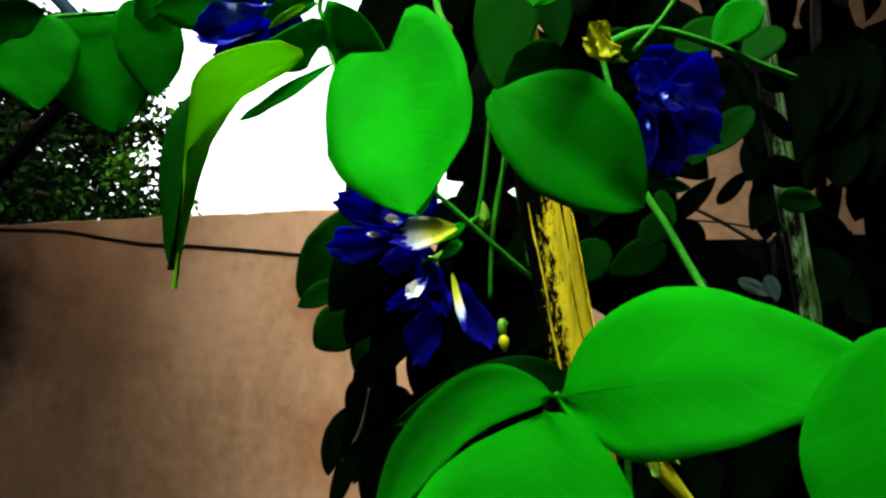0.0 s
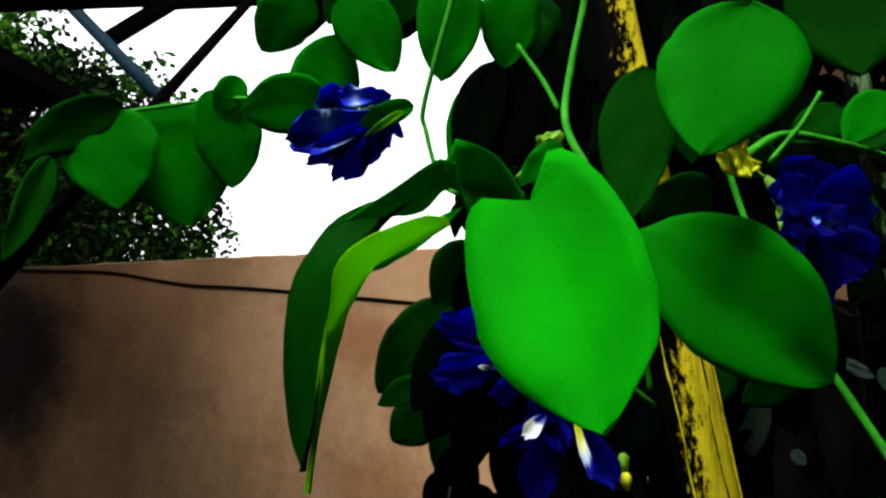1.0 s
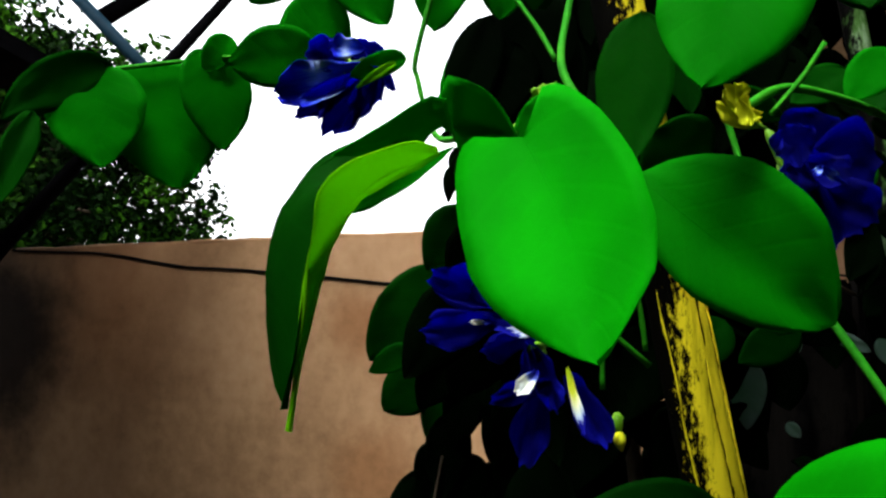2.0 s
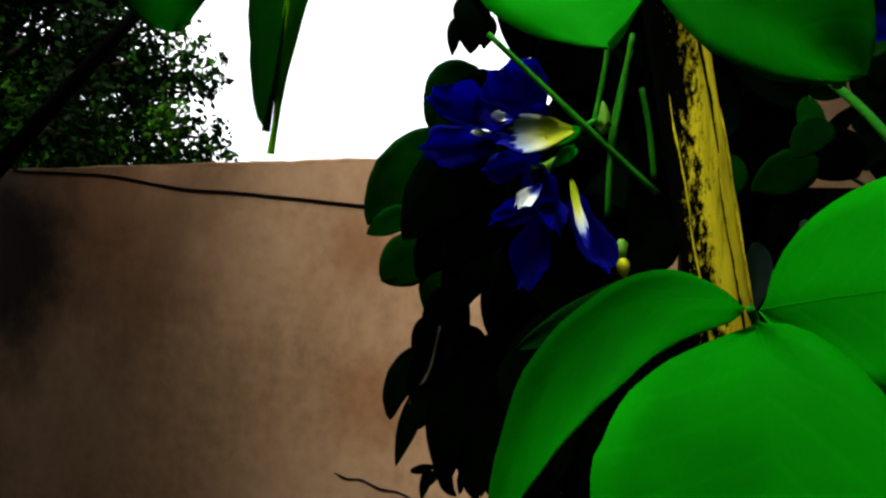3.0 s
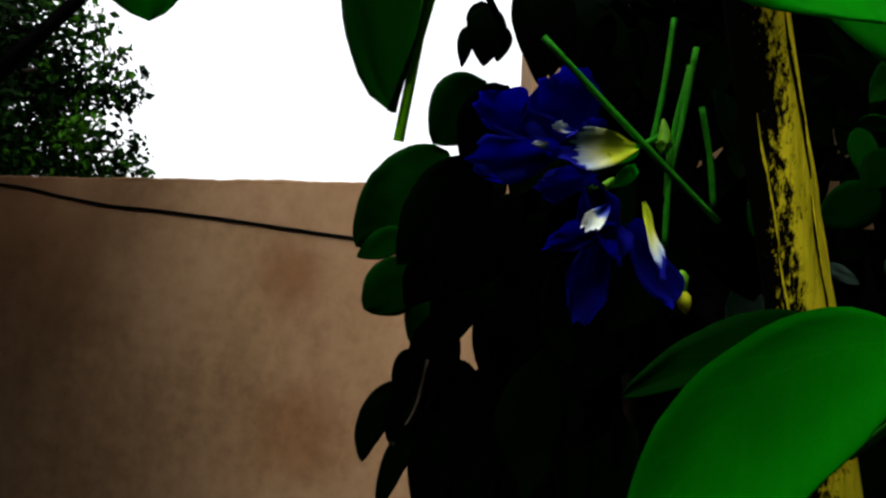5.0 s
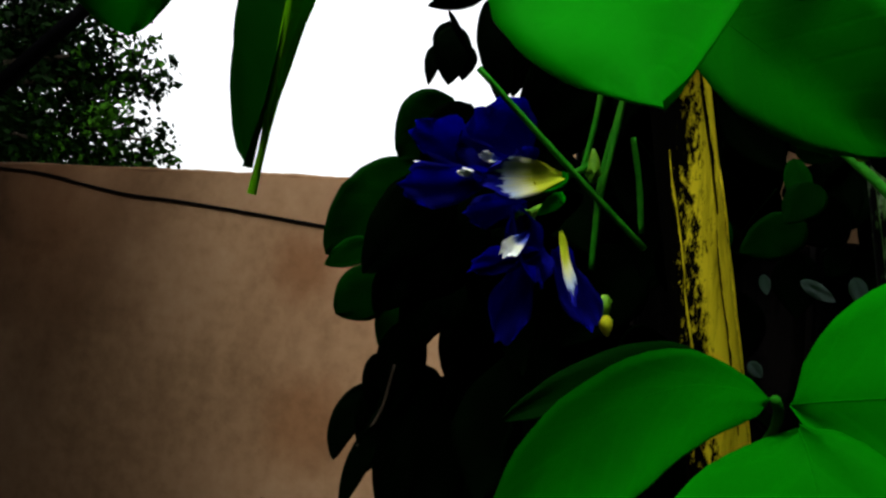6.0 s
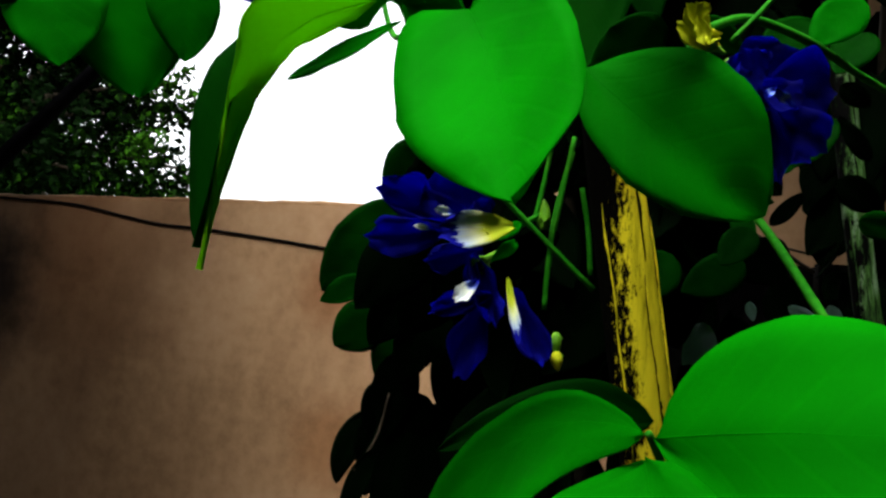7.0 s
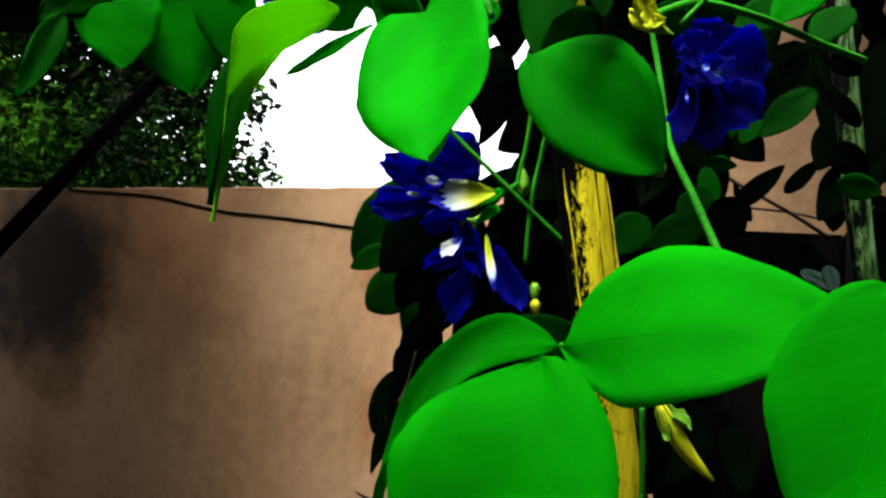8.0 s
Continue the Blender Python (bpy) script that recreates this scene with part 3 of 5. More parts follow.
# tree beyond the wall
def tree(place, centre, spread, clumps, each, size):
    top = thing("tree", place, "leafy green tree with dense small leaves behind the wall", "tree")
    rng = random.Random(5)
    x, y, z = place
    foot, crown = Vector(place), Vector(centre)
    trunk = smooth_line([foot, foot.lerp(crown, 0.4) + Vector((0.1, 0, 0)), crown])
    v, f = tube(trunk, [0.16 * (1 - 0.6 * i / len(trunk)) for i in range(len(trunk))], 10)
    under(mesh_object("trunk", v, f, bark), top)
    verts, faces = [], []
    for n in range(clumps):
        while True:
            p = Vector((rng.uniform(-1, 1), rng.uniform(-1, 1), rng.uniform(-1, 1)))
            if 0.25 < p.length < 1:
                break
        c = crown + Vector((p.x * spread[0], p.y * spread[1], p.z * spread[2]))
        if n % 6 == 0:
            limb = smooth_line([trunk[-4], trunk[-1].lerp(c, 0.5), c])
            lv, lf = tube(limb, [0.05 * (1 - 0.85 * i / len(limb)) for i in range(len(limb))], 6)
            under(mesh_object("limb", lv, lf, bark), top)
        r = rng.uniform(0.18, 0.34)
        for k in range(each):
            o = Vector((rng.gauss(0, 1), rng.gauss(0, 1), rng.gauss(0, 0.8)))
            o = o.normalized() * min(o.length, 1.7) * r * 0.55
            d = Vector((rng.gauss(0, 1), rng.gauss(0, 1), rng.gauss(-0.5, 0.8))).normalized()
            s = d.orthogonal().normalized()
            s = (s * math.cos(k) + d.cross(s) * math.sin(k)) * 0.34
            up = d.cross(s).normalized() * 0.1
            q, l = c + o, size * rng.uniform(0.6, 1.3)
            b = len(verts)
            verts += [q, q + (d * 0.45 + s + up) * l, q + d * l, q + (d * 0.45 - s + up) * l, q + d * 0.5 * l]
            faces += [(b, b + 1, b + 4), (b + 1, b + 2, b + 4), (b, b + 4, b + 3), (b + 4, b + 2, b + 3)]
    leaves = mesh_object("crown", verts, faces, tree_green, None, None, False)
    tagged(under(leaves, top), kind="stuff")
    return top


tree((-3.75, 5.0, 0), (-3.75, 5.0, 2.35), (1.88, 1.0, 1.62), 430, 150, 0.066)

# assumed plank fence filling the dark area beside the plants
fence = thing("plank_fence", (0.15, 0.64, 0), "near-black plank fence assumed behind the vines", "fence")
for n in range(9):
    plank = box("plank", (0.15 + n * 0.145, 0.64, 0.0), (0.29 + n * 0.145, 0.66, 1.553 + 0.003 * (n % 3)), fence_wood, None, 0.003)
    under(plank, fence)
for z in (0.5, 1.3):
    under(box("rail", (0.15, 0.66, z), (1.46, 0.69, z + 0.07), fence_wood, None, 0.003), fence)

# the stakes
def stake(name, foot, top, radius, mat, label, seed, flat=0.75):
    a, b = Vector(foot), Vector(top)
    ob = thing(name, foot, label, "stake")
    verts, faces, sides, steps = [], [], 16, 90
    for i in range(steps + 1):
        p = a.lerp(b, i / steps)
        for j in range(sides):
            t = 2 * math.pi * j / sides
            r = radius * (1 + 0.16 * noise.noise(Vector((math.cos(t) * 2, math.sin(t) * 2, i * 0.12 + seed))) + 0.07 * noise.noise(Vector((math.cos(t) * 5, math.sin(t) * 5, i * 0.5 + seed))))
            end = 0.012 * noise.noise(Vector((math.cos(t) * 3, math.sin(t) * 3, seed))) if i == steps else 0
            verts.append(p + Vector((math.cos(t) * r, math.sin(t) * r * flat, end)))
    for i in range(steps):
        for j in range(sides):
            q, w = i * sides + j, i * sides + (j + 1) % sides
            faces.append((q, w, w + sides, q + sides))
    faces += [tuple(range(sides))[::-1], tuple(range(steps * sides, (steps + 1) * sides))]
    under(mesh_object("shaft", verts, faces, mat), ob)
    slivers = random.Random(seed)
    for n in range(16):
        t, u = slivers.uniform(math.pi, 2 * math.pi), slivers.uniform(0.74, 0.97)
        long = slivers.uniform(0.012, 0.035)
        line = []
        for i in range(7):
            p, w = a.lerp(b, u + long * i / 6), t + 0.05 * math.sin(i)
            r = radius * 1.08 * (1 + 0.16 * noise.noise(Vector((math.cos(w) * 2, math.sin(w) * 2, (u + long * i / 6) * steps * 0.12 + seed))))
            line.append(p + Vector((math.cos(w) * r, math.sin(w) * r * flat, 0)))
        v, f = tube(line, [radius * slivers.uniform(0.04, 0.09) * (0.25 + math.sin(math.pi * i / 6)) for i in range(7)], 5)
        under(mesh_object("splinter", v, f, mat), ob)
    return ob


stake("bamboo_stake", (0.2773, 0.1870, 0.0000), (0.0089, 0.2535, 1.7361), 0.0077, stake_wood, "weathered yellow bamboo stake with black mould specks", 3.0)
stake("wooden_pole", (0.2850, 0.1940, 0.0000), (0.1800, 0.4300, 1.7576), 0.0062, pole_wood, "pale greenish lichen-covered wooden pole among the vines", 8.0)

# the vine
vine = thing("butterfly_pea_vine", (0, 0, 0), "climbing butterfly pea vine with broad leaves and blue flowers", "vine")

shaded = thing("shaded_vine", (0, 0, 0), "climbing vine with dense hanging leaves, coloured near-black for shade", "vine")
# front leaves of the vine
leaf(vine, (-0.0051, 0.1911, 1.5682), (0.0049, 0.1634, 1.5386), (0.0029, 0.1538, 1.5244), (-0.4964, -0.6505, 0.5749), 0.0340, leaf_front, cord=0.468, fold=0.22, curl=-0.0284, wide=0.377, point=0.4, full=0.626, skew=0.0597)
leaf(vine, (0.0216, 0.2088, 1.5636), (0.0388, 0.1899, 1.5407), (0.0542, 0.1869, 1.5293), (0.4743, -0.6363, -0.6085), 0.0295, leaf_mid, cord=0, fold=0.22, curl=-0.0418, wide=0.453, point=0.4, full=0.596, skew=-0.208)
# one folded leaf as two blades: lit half coloured bright, shaded half dark
leaf(vine, (-0.0218, 0.1707, 1.5611), (-0.0416, 0.1683, 1.5543), (-0.0482, 0.1698, 1.5117), (0.6843, -0.0667, -0.7261), 0.0199, leaf_lit, fold=-0.113, curl=-0.0388, wide=0.3, point=0.15, full=0.8, skew=0.132, taut=2.29)
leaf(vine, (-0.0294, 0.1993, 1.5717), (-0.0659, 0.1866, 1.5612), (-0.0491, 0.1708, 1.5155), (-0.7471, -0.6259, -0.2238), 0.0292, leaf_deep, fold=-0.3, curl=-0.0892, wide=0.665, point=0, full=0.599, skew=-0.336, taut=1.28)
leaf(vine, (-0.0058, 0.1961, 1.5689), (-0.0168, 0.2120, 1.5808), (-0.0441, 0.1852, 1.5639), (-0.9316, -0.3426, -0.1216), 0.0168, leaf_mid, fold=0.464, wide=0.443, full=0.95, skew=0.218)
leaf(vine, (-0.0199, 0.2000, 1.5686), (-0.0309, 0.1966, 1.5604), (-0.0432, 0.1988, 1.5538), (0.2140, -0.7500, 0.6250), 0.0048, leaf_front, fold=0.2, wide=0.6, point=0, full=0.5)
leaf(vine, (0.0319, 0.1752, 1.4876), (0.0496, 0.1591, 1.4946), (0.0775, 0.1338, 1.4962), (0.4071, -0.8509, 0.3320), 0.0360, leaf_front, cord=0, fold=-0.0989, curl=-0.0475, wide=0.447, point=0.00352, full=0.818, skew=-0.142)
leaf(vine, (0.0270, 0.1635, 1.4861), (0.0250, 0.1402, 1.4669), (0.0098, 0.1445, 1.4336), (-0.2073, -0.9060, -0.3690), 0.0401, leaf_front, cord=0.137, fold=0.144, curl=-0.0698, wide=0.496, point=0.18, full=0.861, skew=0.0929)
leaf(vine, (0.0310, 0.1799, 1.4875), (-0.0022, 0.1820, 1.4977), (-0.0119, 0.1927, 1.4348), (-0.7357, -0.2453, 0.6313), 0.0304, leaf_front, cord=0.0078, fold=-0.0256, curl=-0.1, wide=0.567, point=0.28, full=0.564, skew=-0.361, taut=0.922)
leaf(vine, (0.0437, 0.2190, 1.4838), (0.0243, 0.2152, 1.4913), (-0.0063, 0.2110, 1.4751), (0.0396, -0.8393, 0.5423), 0.0145, leaf_dusk)
leaf(vine, (0.0782, 0.1241, 1.5034), (0.0718, 0.1210, 1.4838), (0.0653, 0.1171, 1.4625), (-0.3897, -0.8353, 0.3878), 0.0279, leaf_front, cord=0.184, fold=0.1, wide=0.422, full=0.832, skew=0.0344)
# stems
stem(vine, "stem", 0.0009, stem_green, (-0.0127, 0.2650, 1.5603), (0.0129, 0.2680, 1.5373), (0.0381, 0.2700, 1.5147))
stem(vine, "stem", 0.0010, stem_green, (0.0631, 0.2700, 1.5971), (0.0661, 0.2620, 1.5727), (0.0647, 0.2350, 1.5461), (0.0665, 0.2100, 1.5270), (0.0692, 0.1950, 1.5121), (0.0691, 0.1900, 1.5089))
stem(vine, "stem", 0.0008, stem_green, (0.0241, 0.2700, 1.5697), (0.0218, 0.2700, 1.5500), (0.0190, 0.2700, 1.5348))
stem(vine, "stem", 0.0008, stem_green, (0.0297, 0.2680, 1.5613), (0.0260, 0.2680, 1.5385), (0.0241, 0.2700, 1.5241), (0.0235, 0.2700, 1.5076))
stem(vine, "stem", 0.0009, stem_green, (-0.0106, 0.2587, 1.6853), (-0.0158, 0.2585, 1.6697), (-0.0318, 0.2577, 1.6144), (-0.0321, 0.2576, 1.6015), (-0.0266, 0.2498, 1.5833), (-0.0173, 0.2196, 1.5752), (-0.0063, 0.2015, 1.5716))
stem(vine, "stem", 0.0010, stem_green, (0.0230, 0.2500, 1.6900), (0.0177, 0.2450, 1.6442), (0.0109, 0.2360, 1.6150), (0.0063, 0.2180, 1.5930), (0.0093, 0.2030, 1.5773), (0.0112, 0.2000, 1.5707))
stem(vine, "stem", 0.0008, stem_green, (-0.0024, 0.2657, 1.6318), (0.0047, 0.2581, 1.6172), (0.0086, 0.2504, 1.6053))
stem(vine, "stem", 0.0008, stem_green, (0.0318, 0.1797, 1.4877), (0.0340, 0.1827, 1.4846), (0.0390, 0.1962, 1.4780), (0.0426, 0.2188, 1.4646))
stem(vine, "stem", 0.0009, stem_green, (0.0299, 0.2720, 1.5576), (0.0253, 0.2720, 1.5359), (0.0243, 0.2720, 1.5211))
stem(vine, "stem", 0.0008, stem_green, (0.0334, 0.2720, 1.5463), (0.0360, 0.2720, 1.5329), (0.0375, 0.2720, 1.5192))
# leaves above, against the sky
# the darker leaf materials here paint the shade between these leaves
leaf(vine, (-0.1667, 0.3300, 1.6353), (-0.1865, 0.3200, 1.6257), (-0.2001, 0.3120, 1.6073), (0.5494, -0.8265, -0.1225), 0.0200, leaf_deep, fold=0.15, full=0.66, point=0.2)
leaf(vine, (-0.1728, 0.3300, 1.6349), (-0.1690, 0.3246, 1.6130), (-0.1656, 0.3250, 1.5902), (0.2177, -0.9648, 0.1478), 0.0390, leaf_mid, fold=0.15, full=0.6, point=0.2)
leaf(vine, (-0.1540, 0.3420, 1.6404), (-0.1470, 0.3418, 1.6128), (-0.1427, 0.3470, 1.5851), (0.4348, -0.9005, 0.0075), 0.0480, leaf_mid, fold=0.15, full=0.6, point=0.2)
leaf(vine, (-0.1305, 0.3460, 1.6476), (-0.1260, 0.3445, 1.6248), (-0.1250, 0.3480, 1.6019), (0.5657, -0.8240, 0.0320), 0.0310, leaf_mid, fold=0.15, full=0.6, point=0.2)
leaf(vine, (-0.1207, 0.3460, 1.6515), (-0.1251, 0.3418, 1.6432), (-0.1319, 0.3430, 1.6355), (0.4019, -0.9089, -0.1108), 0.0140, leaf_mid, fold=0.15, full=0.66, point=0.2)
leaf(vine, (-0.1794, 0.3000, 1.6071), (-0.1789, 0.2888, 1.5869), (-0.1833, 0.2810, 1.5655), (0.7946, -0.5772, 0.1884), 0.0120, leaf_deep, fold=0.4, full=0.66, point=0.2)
leaf(vine, (-0.1700, 0.3520, 1.6388), (-0.1696, 0.3493, 1.6177), (-0.1718, 0.3520, 1.5968), (0.4184, -0.9081, -0.0176), 0.0194, leaf_shade, fold=0.15, full=0.66, point=0.2)
leaf(vine, (-0.1228, 0.3520, 1.6305), (-0.1228, 0.3491, 1.6185), (-0.1247, 0.3520, 1.6066), (0.3061, -0.9517, -0.0239), 0.0127, leaf_shade, fold=0.15, full=0.66, point=0.2)
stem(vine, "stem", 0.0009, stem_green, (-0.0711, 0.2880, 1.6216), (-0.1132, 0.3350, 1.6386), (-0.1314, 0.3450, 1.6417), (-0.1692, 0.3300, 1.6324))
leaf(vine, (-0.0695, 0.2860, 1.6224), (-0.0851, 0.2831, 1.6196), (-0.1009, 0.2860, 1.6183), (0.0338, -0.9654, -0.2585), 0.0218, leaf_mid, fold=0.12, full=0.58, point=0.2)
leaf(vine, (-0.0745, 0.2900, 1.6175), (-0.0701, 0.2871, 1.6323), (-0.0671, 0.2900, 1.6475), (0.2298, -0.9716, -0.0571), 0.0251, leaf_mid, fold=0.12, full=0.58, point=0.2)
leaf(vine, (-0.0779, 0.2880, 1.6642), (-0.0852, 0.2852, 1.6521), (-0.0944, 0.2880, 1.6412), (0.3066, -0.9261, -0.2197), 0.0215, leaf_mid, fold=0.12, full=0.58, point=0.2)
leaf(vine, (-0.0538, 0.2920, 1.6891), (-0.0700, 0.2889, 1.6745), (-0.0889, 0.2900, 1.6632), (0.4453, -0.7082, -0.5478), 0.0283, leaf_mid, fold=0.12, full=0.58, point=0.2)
leaf(vine, (-0.0679, 0.2960, 1.6828), (-0.0735, 0.2931, 1.6654), (-0.0809, 0.2960, 1.6487), (0.2853, -0.9522, -0.1095), 0.0155, leaf_shade, fold=0.12, full=0.58, point=0.2)
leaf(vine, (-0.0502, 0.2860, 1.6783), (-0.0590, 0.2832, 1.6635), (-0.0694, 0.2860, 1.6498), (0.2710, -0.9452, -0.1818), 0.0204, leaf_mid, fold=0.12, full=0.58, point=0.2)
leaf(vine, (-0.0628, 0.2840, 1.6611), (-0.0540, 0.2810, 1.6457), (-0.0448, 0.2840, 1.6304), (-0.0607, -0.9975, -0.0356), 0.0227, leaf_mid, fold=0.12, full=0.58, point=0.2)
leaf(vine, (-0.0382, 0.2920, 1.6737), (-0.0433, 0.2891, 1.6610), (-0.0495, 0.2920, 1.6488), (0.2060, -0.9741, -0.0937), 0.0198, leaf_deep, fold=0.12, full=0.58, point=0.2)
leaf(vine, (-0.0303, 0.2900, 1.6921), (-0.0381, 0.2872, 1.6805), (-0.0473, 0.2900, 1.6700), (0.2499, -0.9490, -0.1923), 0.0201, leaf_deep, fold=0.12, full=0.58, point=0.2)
leaf(vine, (-0.0441, 0.2980, 1.7063), (-0.0498, 0.2951, 1.6921), (-0.0569, 0.2980, 1.6785), (0.2601, -0.9581, -0.1196), 0.0233, leaf_shade, fold=0.12, full=0.58, point=0.2)
leaf(vine, (-0.0323, 0.3000, 1.6806), (-0.0375, 0.2970, 1.6644), (-0.0437, 0.3000, 1.6486), (0.1683, -0.9839, -0.0596), 0.0146, leaf_shade, fold=0.12, full=0.58, point=0.2)
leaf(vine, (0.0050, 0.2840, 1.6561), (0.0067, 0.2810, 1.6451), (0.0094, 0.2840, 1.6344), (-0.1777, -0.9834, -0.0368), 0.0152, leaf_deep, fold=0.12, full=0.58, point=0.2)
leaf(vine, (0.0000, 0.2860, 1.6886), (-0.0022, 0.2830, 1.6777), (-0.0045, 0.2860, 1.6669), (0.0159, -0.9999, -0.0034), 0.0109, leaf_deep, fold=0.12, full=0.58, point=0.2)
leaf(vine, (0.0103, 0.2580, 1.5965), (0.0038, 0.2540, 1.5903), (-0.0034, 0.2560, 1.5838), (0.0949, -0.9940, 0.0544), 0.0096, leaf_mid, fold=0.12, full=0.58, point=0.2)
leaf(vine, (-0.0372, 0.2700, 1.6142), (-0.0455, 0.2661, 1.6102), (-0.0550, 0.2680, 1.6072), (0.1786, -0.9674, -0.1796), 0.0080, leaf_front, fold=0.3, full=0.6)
leaf(vine, (-0.0402, 0.2680, 1.6115), (-0.0463, 0.2651, 1.6068), (-0.0531, 0.2680, 1.6033), (0.1183, -0.9755, -0.1854), 0.0030, leaf_lit, fold=0.3, full=0.6)
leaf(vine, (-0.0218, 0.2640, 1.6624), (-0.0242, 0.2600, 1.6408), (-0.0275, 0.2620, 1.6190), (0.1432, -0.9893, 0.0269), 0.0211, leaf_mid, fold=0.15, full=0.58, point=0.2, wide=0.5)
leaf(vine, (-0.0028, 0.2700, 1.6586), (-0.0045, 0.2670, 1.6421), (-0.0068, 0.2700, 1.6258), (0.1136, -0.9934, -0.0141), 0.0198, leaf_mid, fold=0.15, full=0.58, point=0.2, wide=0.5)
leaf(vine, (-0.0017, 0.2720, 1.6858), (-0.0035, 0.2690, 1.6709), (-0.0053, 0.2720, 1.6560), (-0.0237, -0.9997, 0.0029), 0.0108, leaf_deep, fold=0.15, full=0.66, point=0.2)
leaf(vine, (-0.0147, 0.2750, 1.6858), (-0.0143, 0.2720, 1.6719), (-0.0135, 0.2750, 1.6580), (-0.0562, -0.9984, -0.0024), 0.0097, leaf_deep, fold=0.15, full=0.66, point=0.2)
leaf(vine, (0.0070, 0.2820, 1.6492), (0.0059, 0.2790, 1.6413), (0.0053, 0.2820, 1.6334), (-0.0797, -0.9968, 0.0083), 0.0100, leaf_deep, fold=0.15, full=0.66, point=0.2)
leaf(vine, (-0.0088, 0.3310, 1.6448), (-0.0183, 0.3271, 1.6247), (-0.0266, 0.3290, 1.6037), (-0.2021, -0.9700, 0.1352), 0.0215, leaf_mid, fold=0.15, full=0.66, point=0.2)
leaf(vine, (-0.0021, 0.3220, 1.6432), (-0.0105, 0.3190, 1.6217), (-0.0191, 0.3220, 1.6003), (0.0375, -0.9992, -0.0149), 0.0222, leaf_shade, fold=0.15, full=0.66, point=0.2)
leaf(vine, (0.0091, 0.3180, 1.6392), (0.0037, 0.3150, 1.6205), (-0.0015, 0.3180, 1.6018), (-0.0294, -0.9995, 0.0083), 0.0269, leaf_dusk, fold=0.15, full=0.66, point=0.2)
leaf(vine, (0.0156, 0.3160, 1.6337), (0.0129, 0.3130, 1.6175), (0.0108, 0.3160, 1.6012), (-0.0932, -0.9956, 0.0137), 0.0159, leaf_shade, fold=0.15, full=0.66, point=0.2)
leaf(vine, (0.0043, 0.3260, 1.6466), (0.0069, 0.3230, 1.6335), (0.0104, 0.3260, 1.6207), (-0.1514, -0.9878, -0.0358), 0.0211, leaf_shade, fold=0.15, full=0.66, point=0.2)
leaf(vine, (-0.0103, 0.3120, 1.6184), (-0.0081, 0.3090, 1.6102), (-0.0052, 0.3120, 1.6021), (-0.1011, -0.9944, -0.0318), 0.0134, leaf_dusk, fold=0.15, full=0.66, point=0.2)
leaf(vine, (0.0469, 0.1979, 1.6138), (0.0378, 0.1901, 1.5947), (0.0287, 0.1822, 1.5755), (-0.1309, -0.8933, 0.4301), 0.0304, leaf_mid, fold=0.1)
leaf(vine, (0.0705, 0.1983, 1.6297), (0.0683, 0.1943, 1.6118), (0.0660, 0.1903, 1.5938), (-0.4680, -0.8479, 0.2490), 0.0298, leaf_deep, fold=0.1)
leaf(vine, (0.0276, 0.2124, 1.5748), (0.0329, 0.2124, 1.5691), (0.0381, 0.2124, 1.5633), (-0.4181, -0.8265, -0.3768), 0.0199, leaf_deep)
leaf(vine, (-0.0094, 0.2960, 1.6380), (-0.0156, 0.2938, 1.6159), (-0.0217, 0.2916, 1.5938), (-0.0808, -0.9893, 0.1210), 0.0194, leaf_shade, fold=0.2)
leaf(vine, (0.0075, 0.2962, 1.6471), (0.0040, 0.2940, 1.6214), (0.0005, 0.2918, 1.5957), (-0.2077, -0.9718, 0.1119), 0.0348, leaf_shade, fold=0.2)
leaf(vine, (0.0143, 0.2961, 1.6341), (0.0143, 0.2940, 1.6111), (0.0144, 0.2918, 1.5882), (-0.2996, -0.9499, 0.0891), 0.0225, leaf_shade, fold=0.2)
leaf(vine, (-0.0034, 0.2959, 1.6282), (-0.0060, 0.2938, 1.6120), (-0.0085, 0.2917, 1.5959), (-0.1596, -0.9754, 0.1521), 0.0286, leaf_shade, fold=0.2)
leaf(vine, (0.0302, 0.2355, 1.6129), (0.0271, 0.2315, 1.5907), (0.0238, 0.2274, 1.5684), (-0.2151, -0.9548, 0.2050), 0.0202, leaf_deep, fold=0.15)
leaf(vine, (0.0408, 0.2432, 1.6106), (0.0423, 0.2411, 1.5979), (0.0440, 0.2391, 1.5852), (0.1206, -0.9778, 0.1711), 0.0130, leaf_dusk, fold=0.15)
# leaves behind the blossoms, their shade put into near-black leaf colours
leaf(vine, (-0.0287, 0.3880, 1.5515), (-0.0465, 0.3820, 1.5299), (-0.0653, 0.3820, 1.5083), (0.1744, -0.9846, -0.0107), 0.0332, leaf_dusk, fold=0.12, full=0.62, point=0.2, wide=0.45)
leaf(vine, (-0.0143, 0.3720, 1.5455), (-0.0306, 0.3670, 1.5234), (-0.0476, 0.3680, 1.5014), (0.1177, -0.9930, 0.0013), 0.0316, leaf_shade, fold=0.12, full=0.72, point=0.25)
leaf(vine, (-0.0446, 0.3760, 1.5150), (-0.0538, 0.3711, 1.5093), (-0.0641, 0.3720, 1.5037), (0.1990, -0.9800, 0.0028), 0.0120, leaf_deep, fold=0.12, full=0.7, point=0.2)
leaf(vine, (-0.0372, 0.4100, 1.5037), (-0.0490, 0.4055, 1.4925), (-0.0614, 0.4070, 1.4813), (0.1060, -0.9942, 0.0187), 0.0255, leaf_dusk, fold=0.12, full=0.6, point=0.2, wide=0.5)
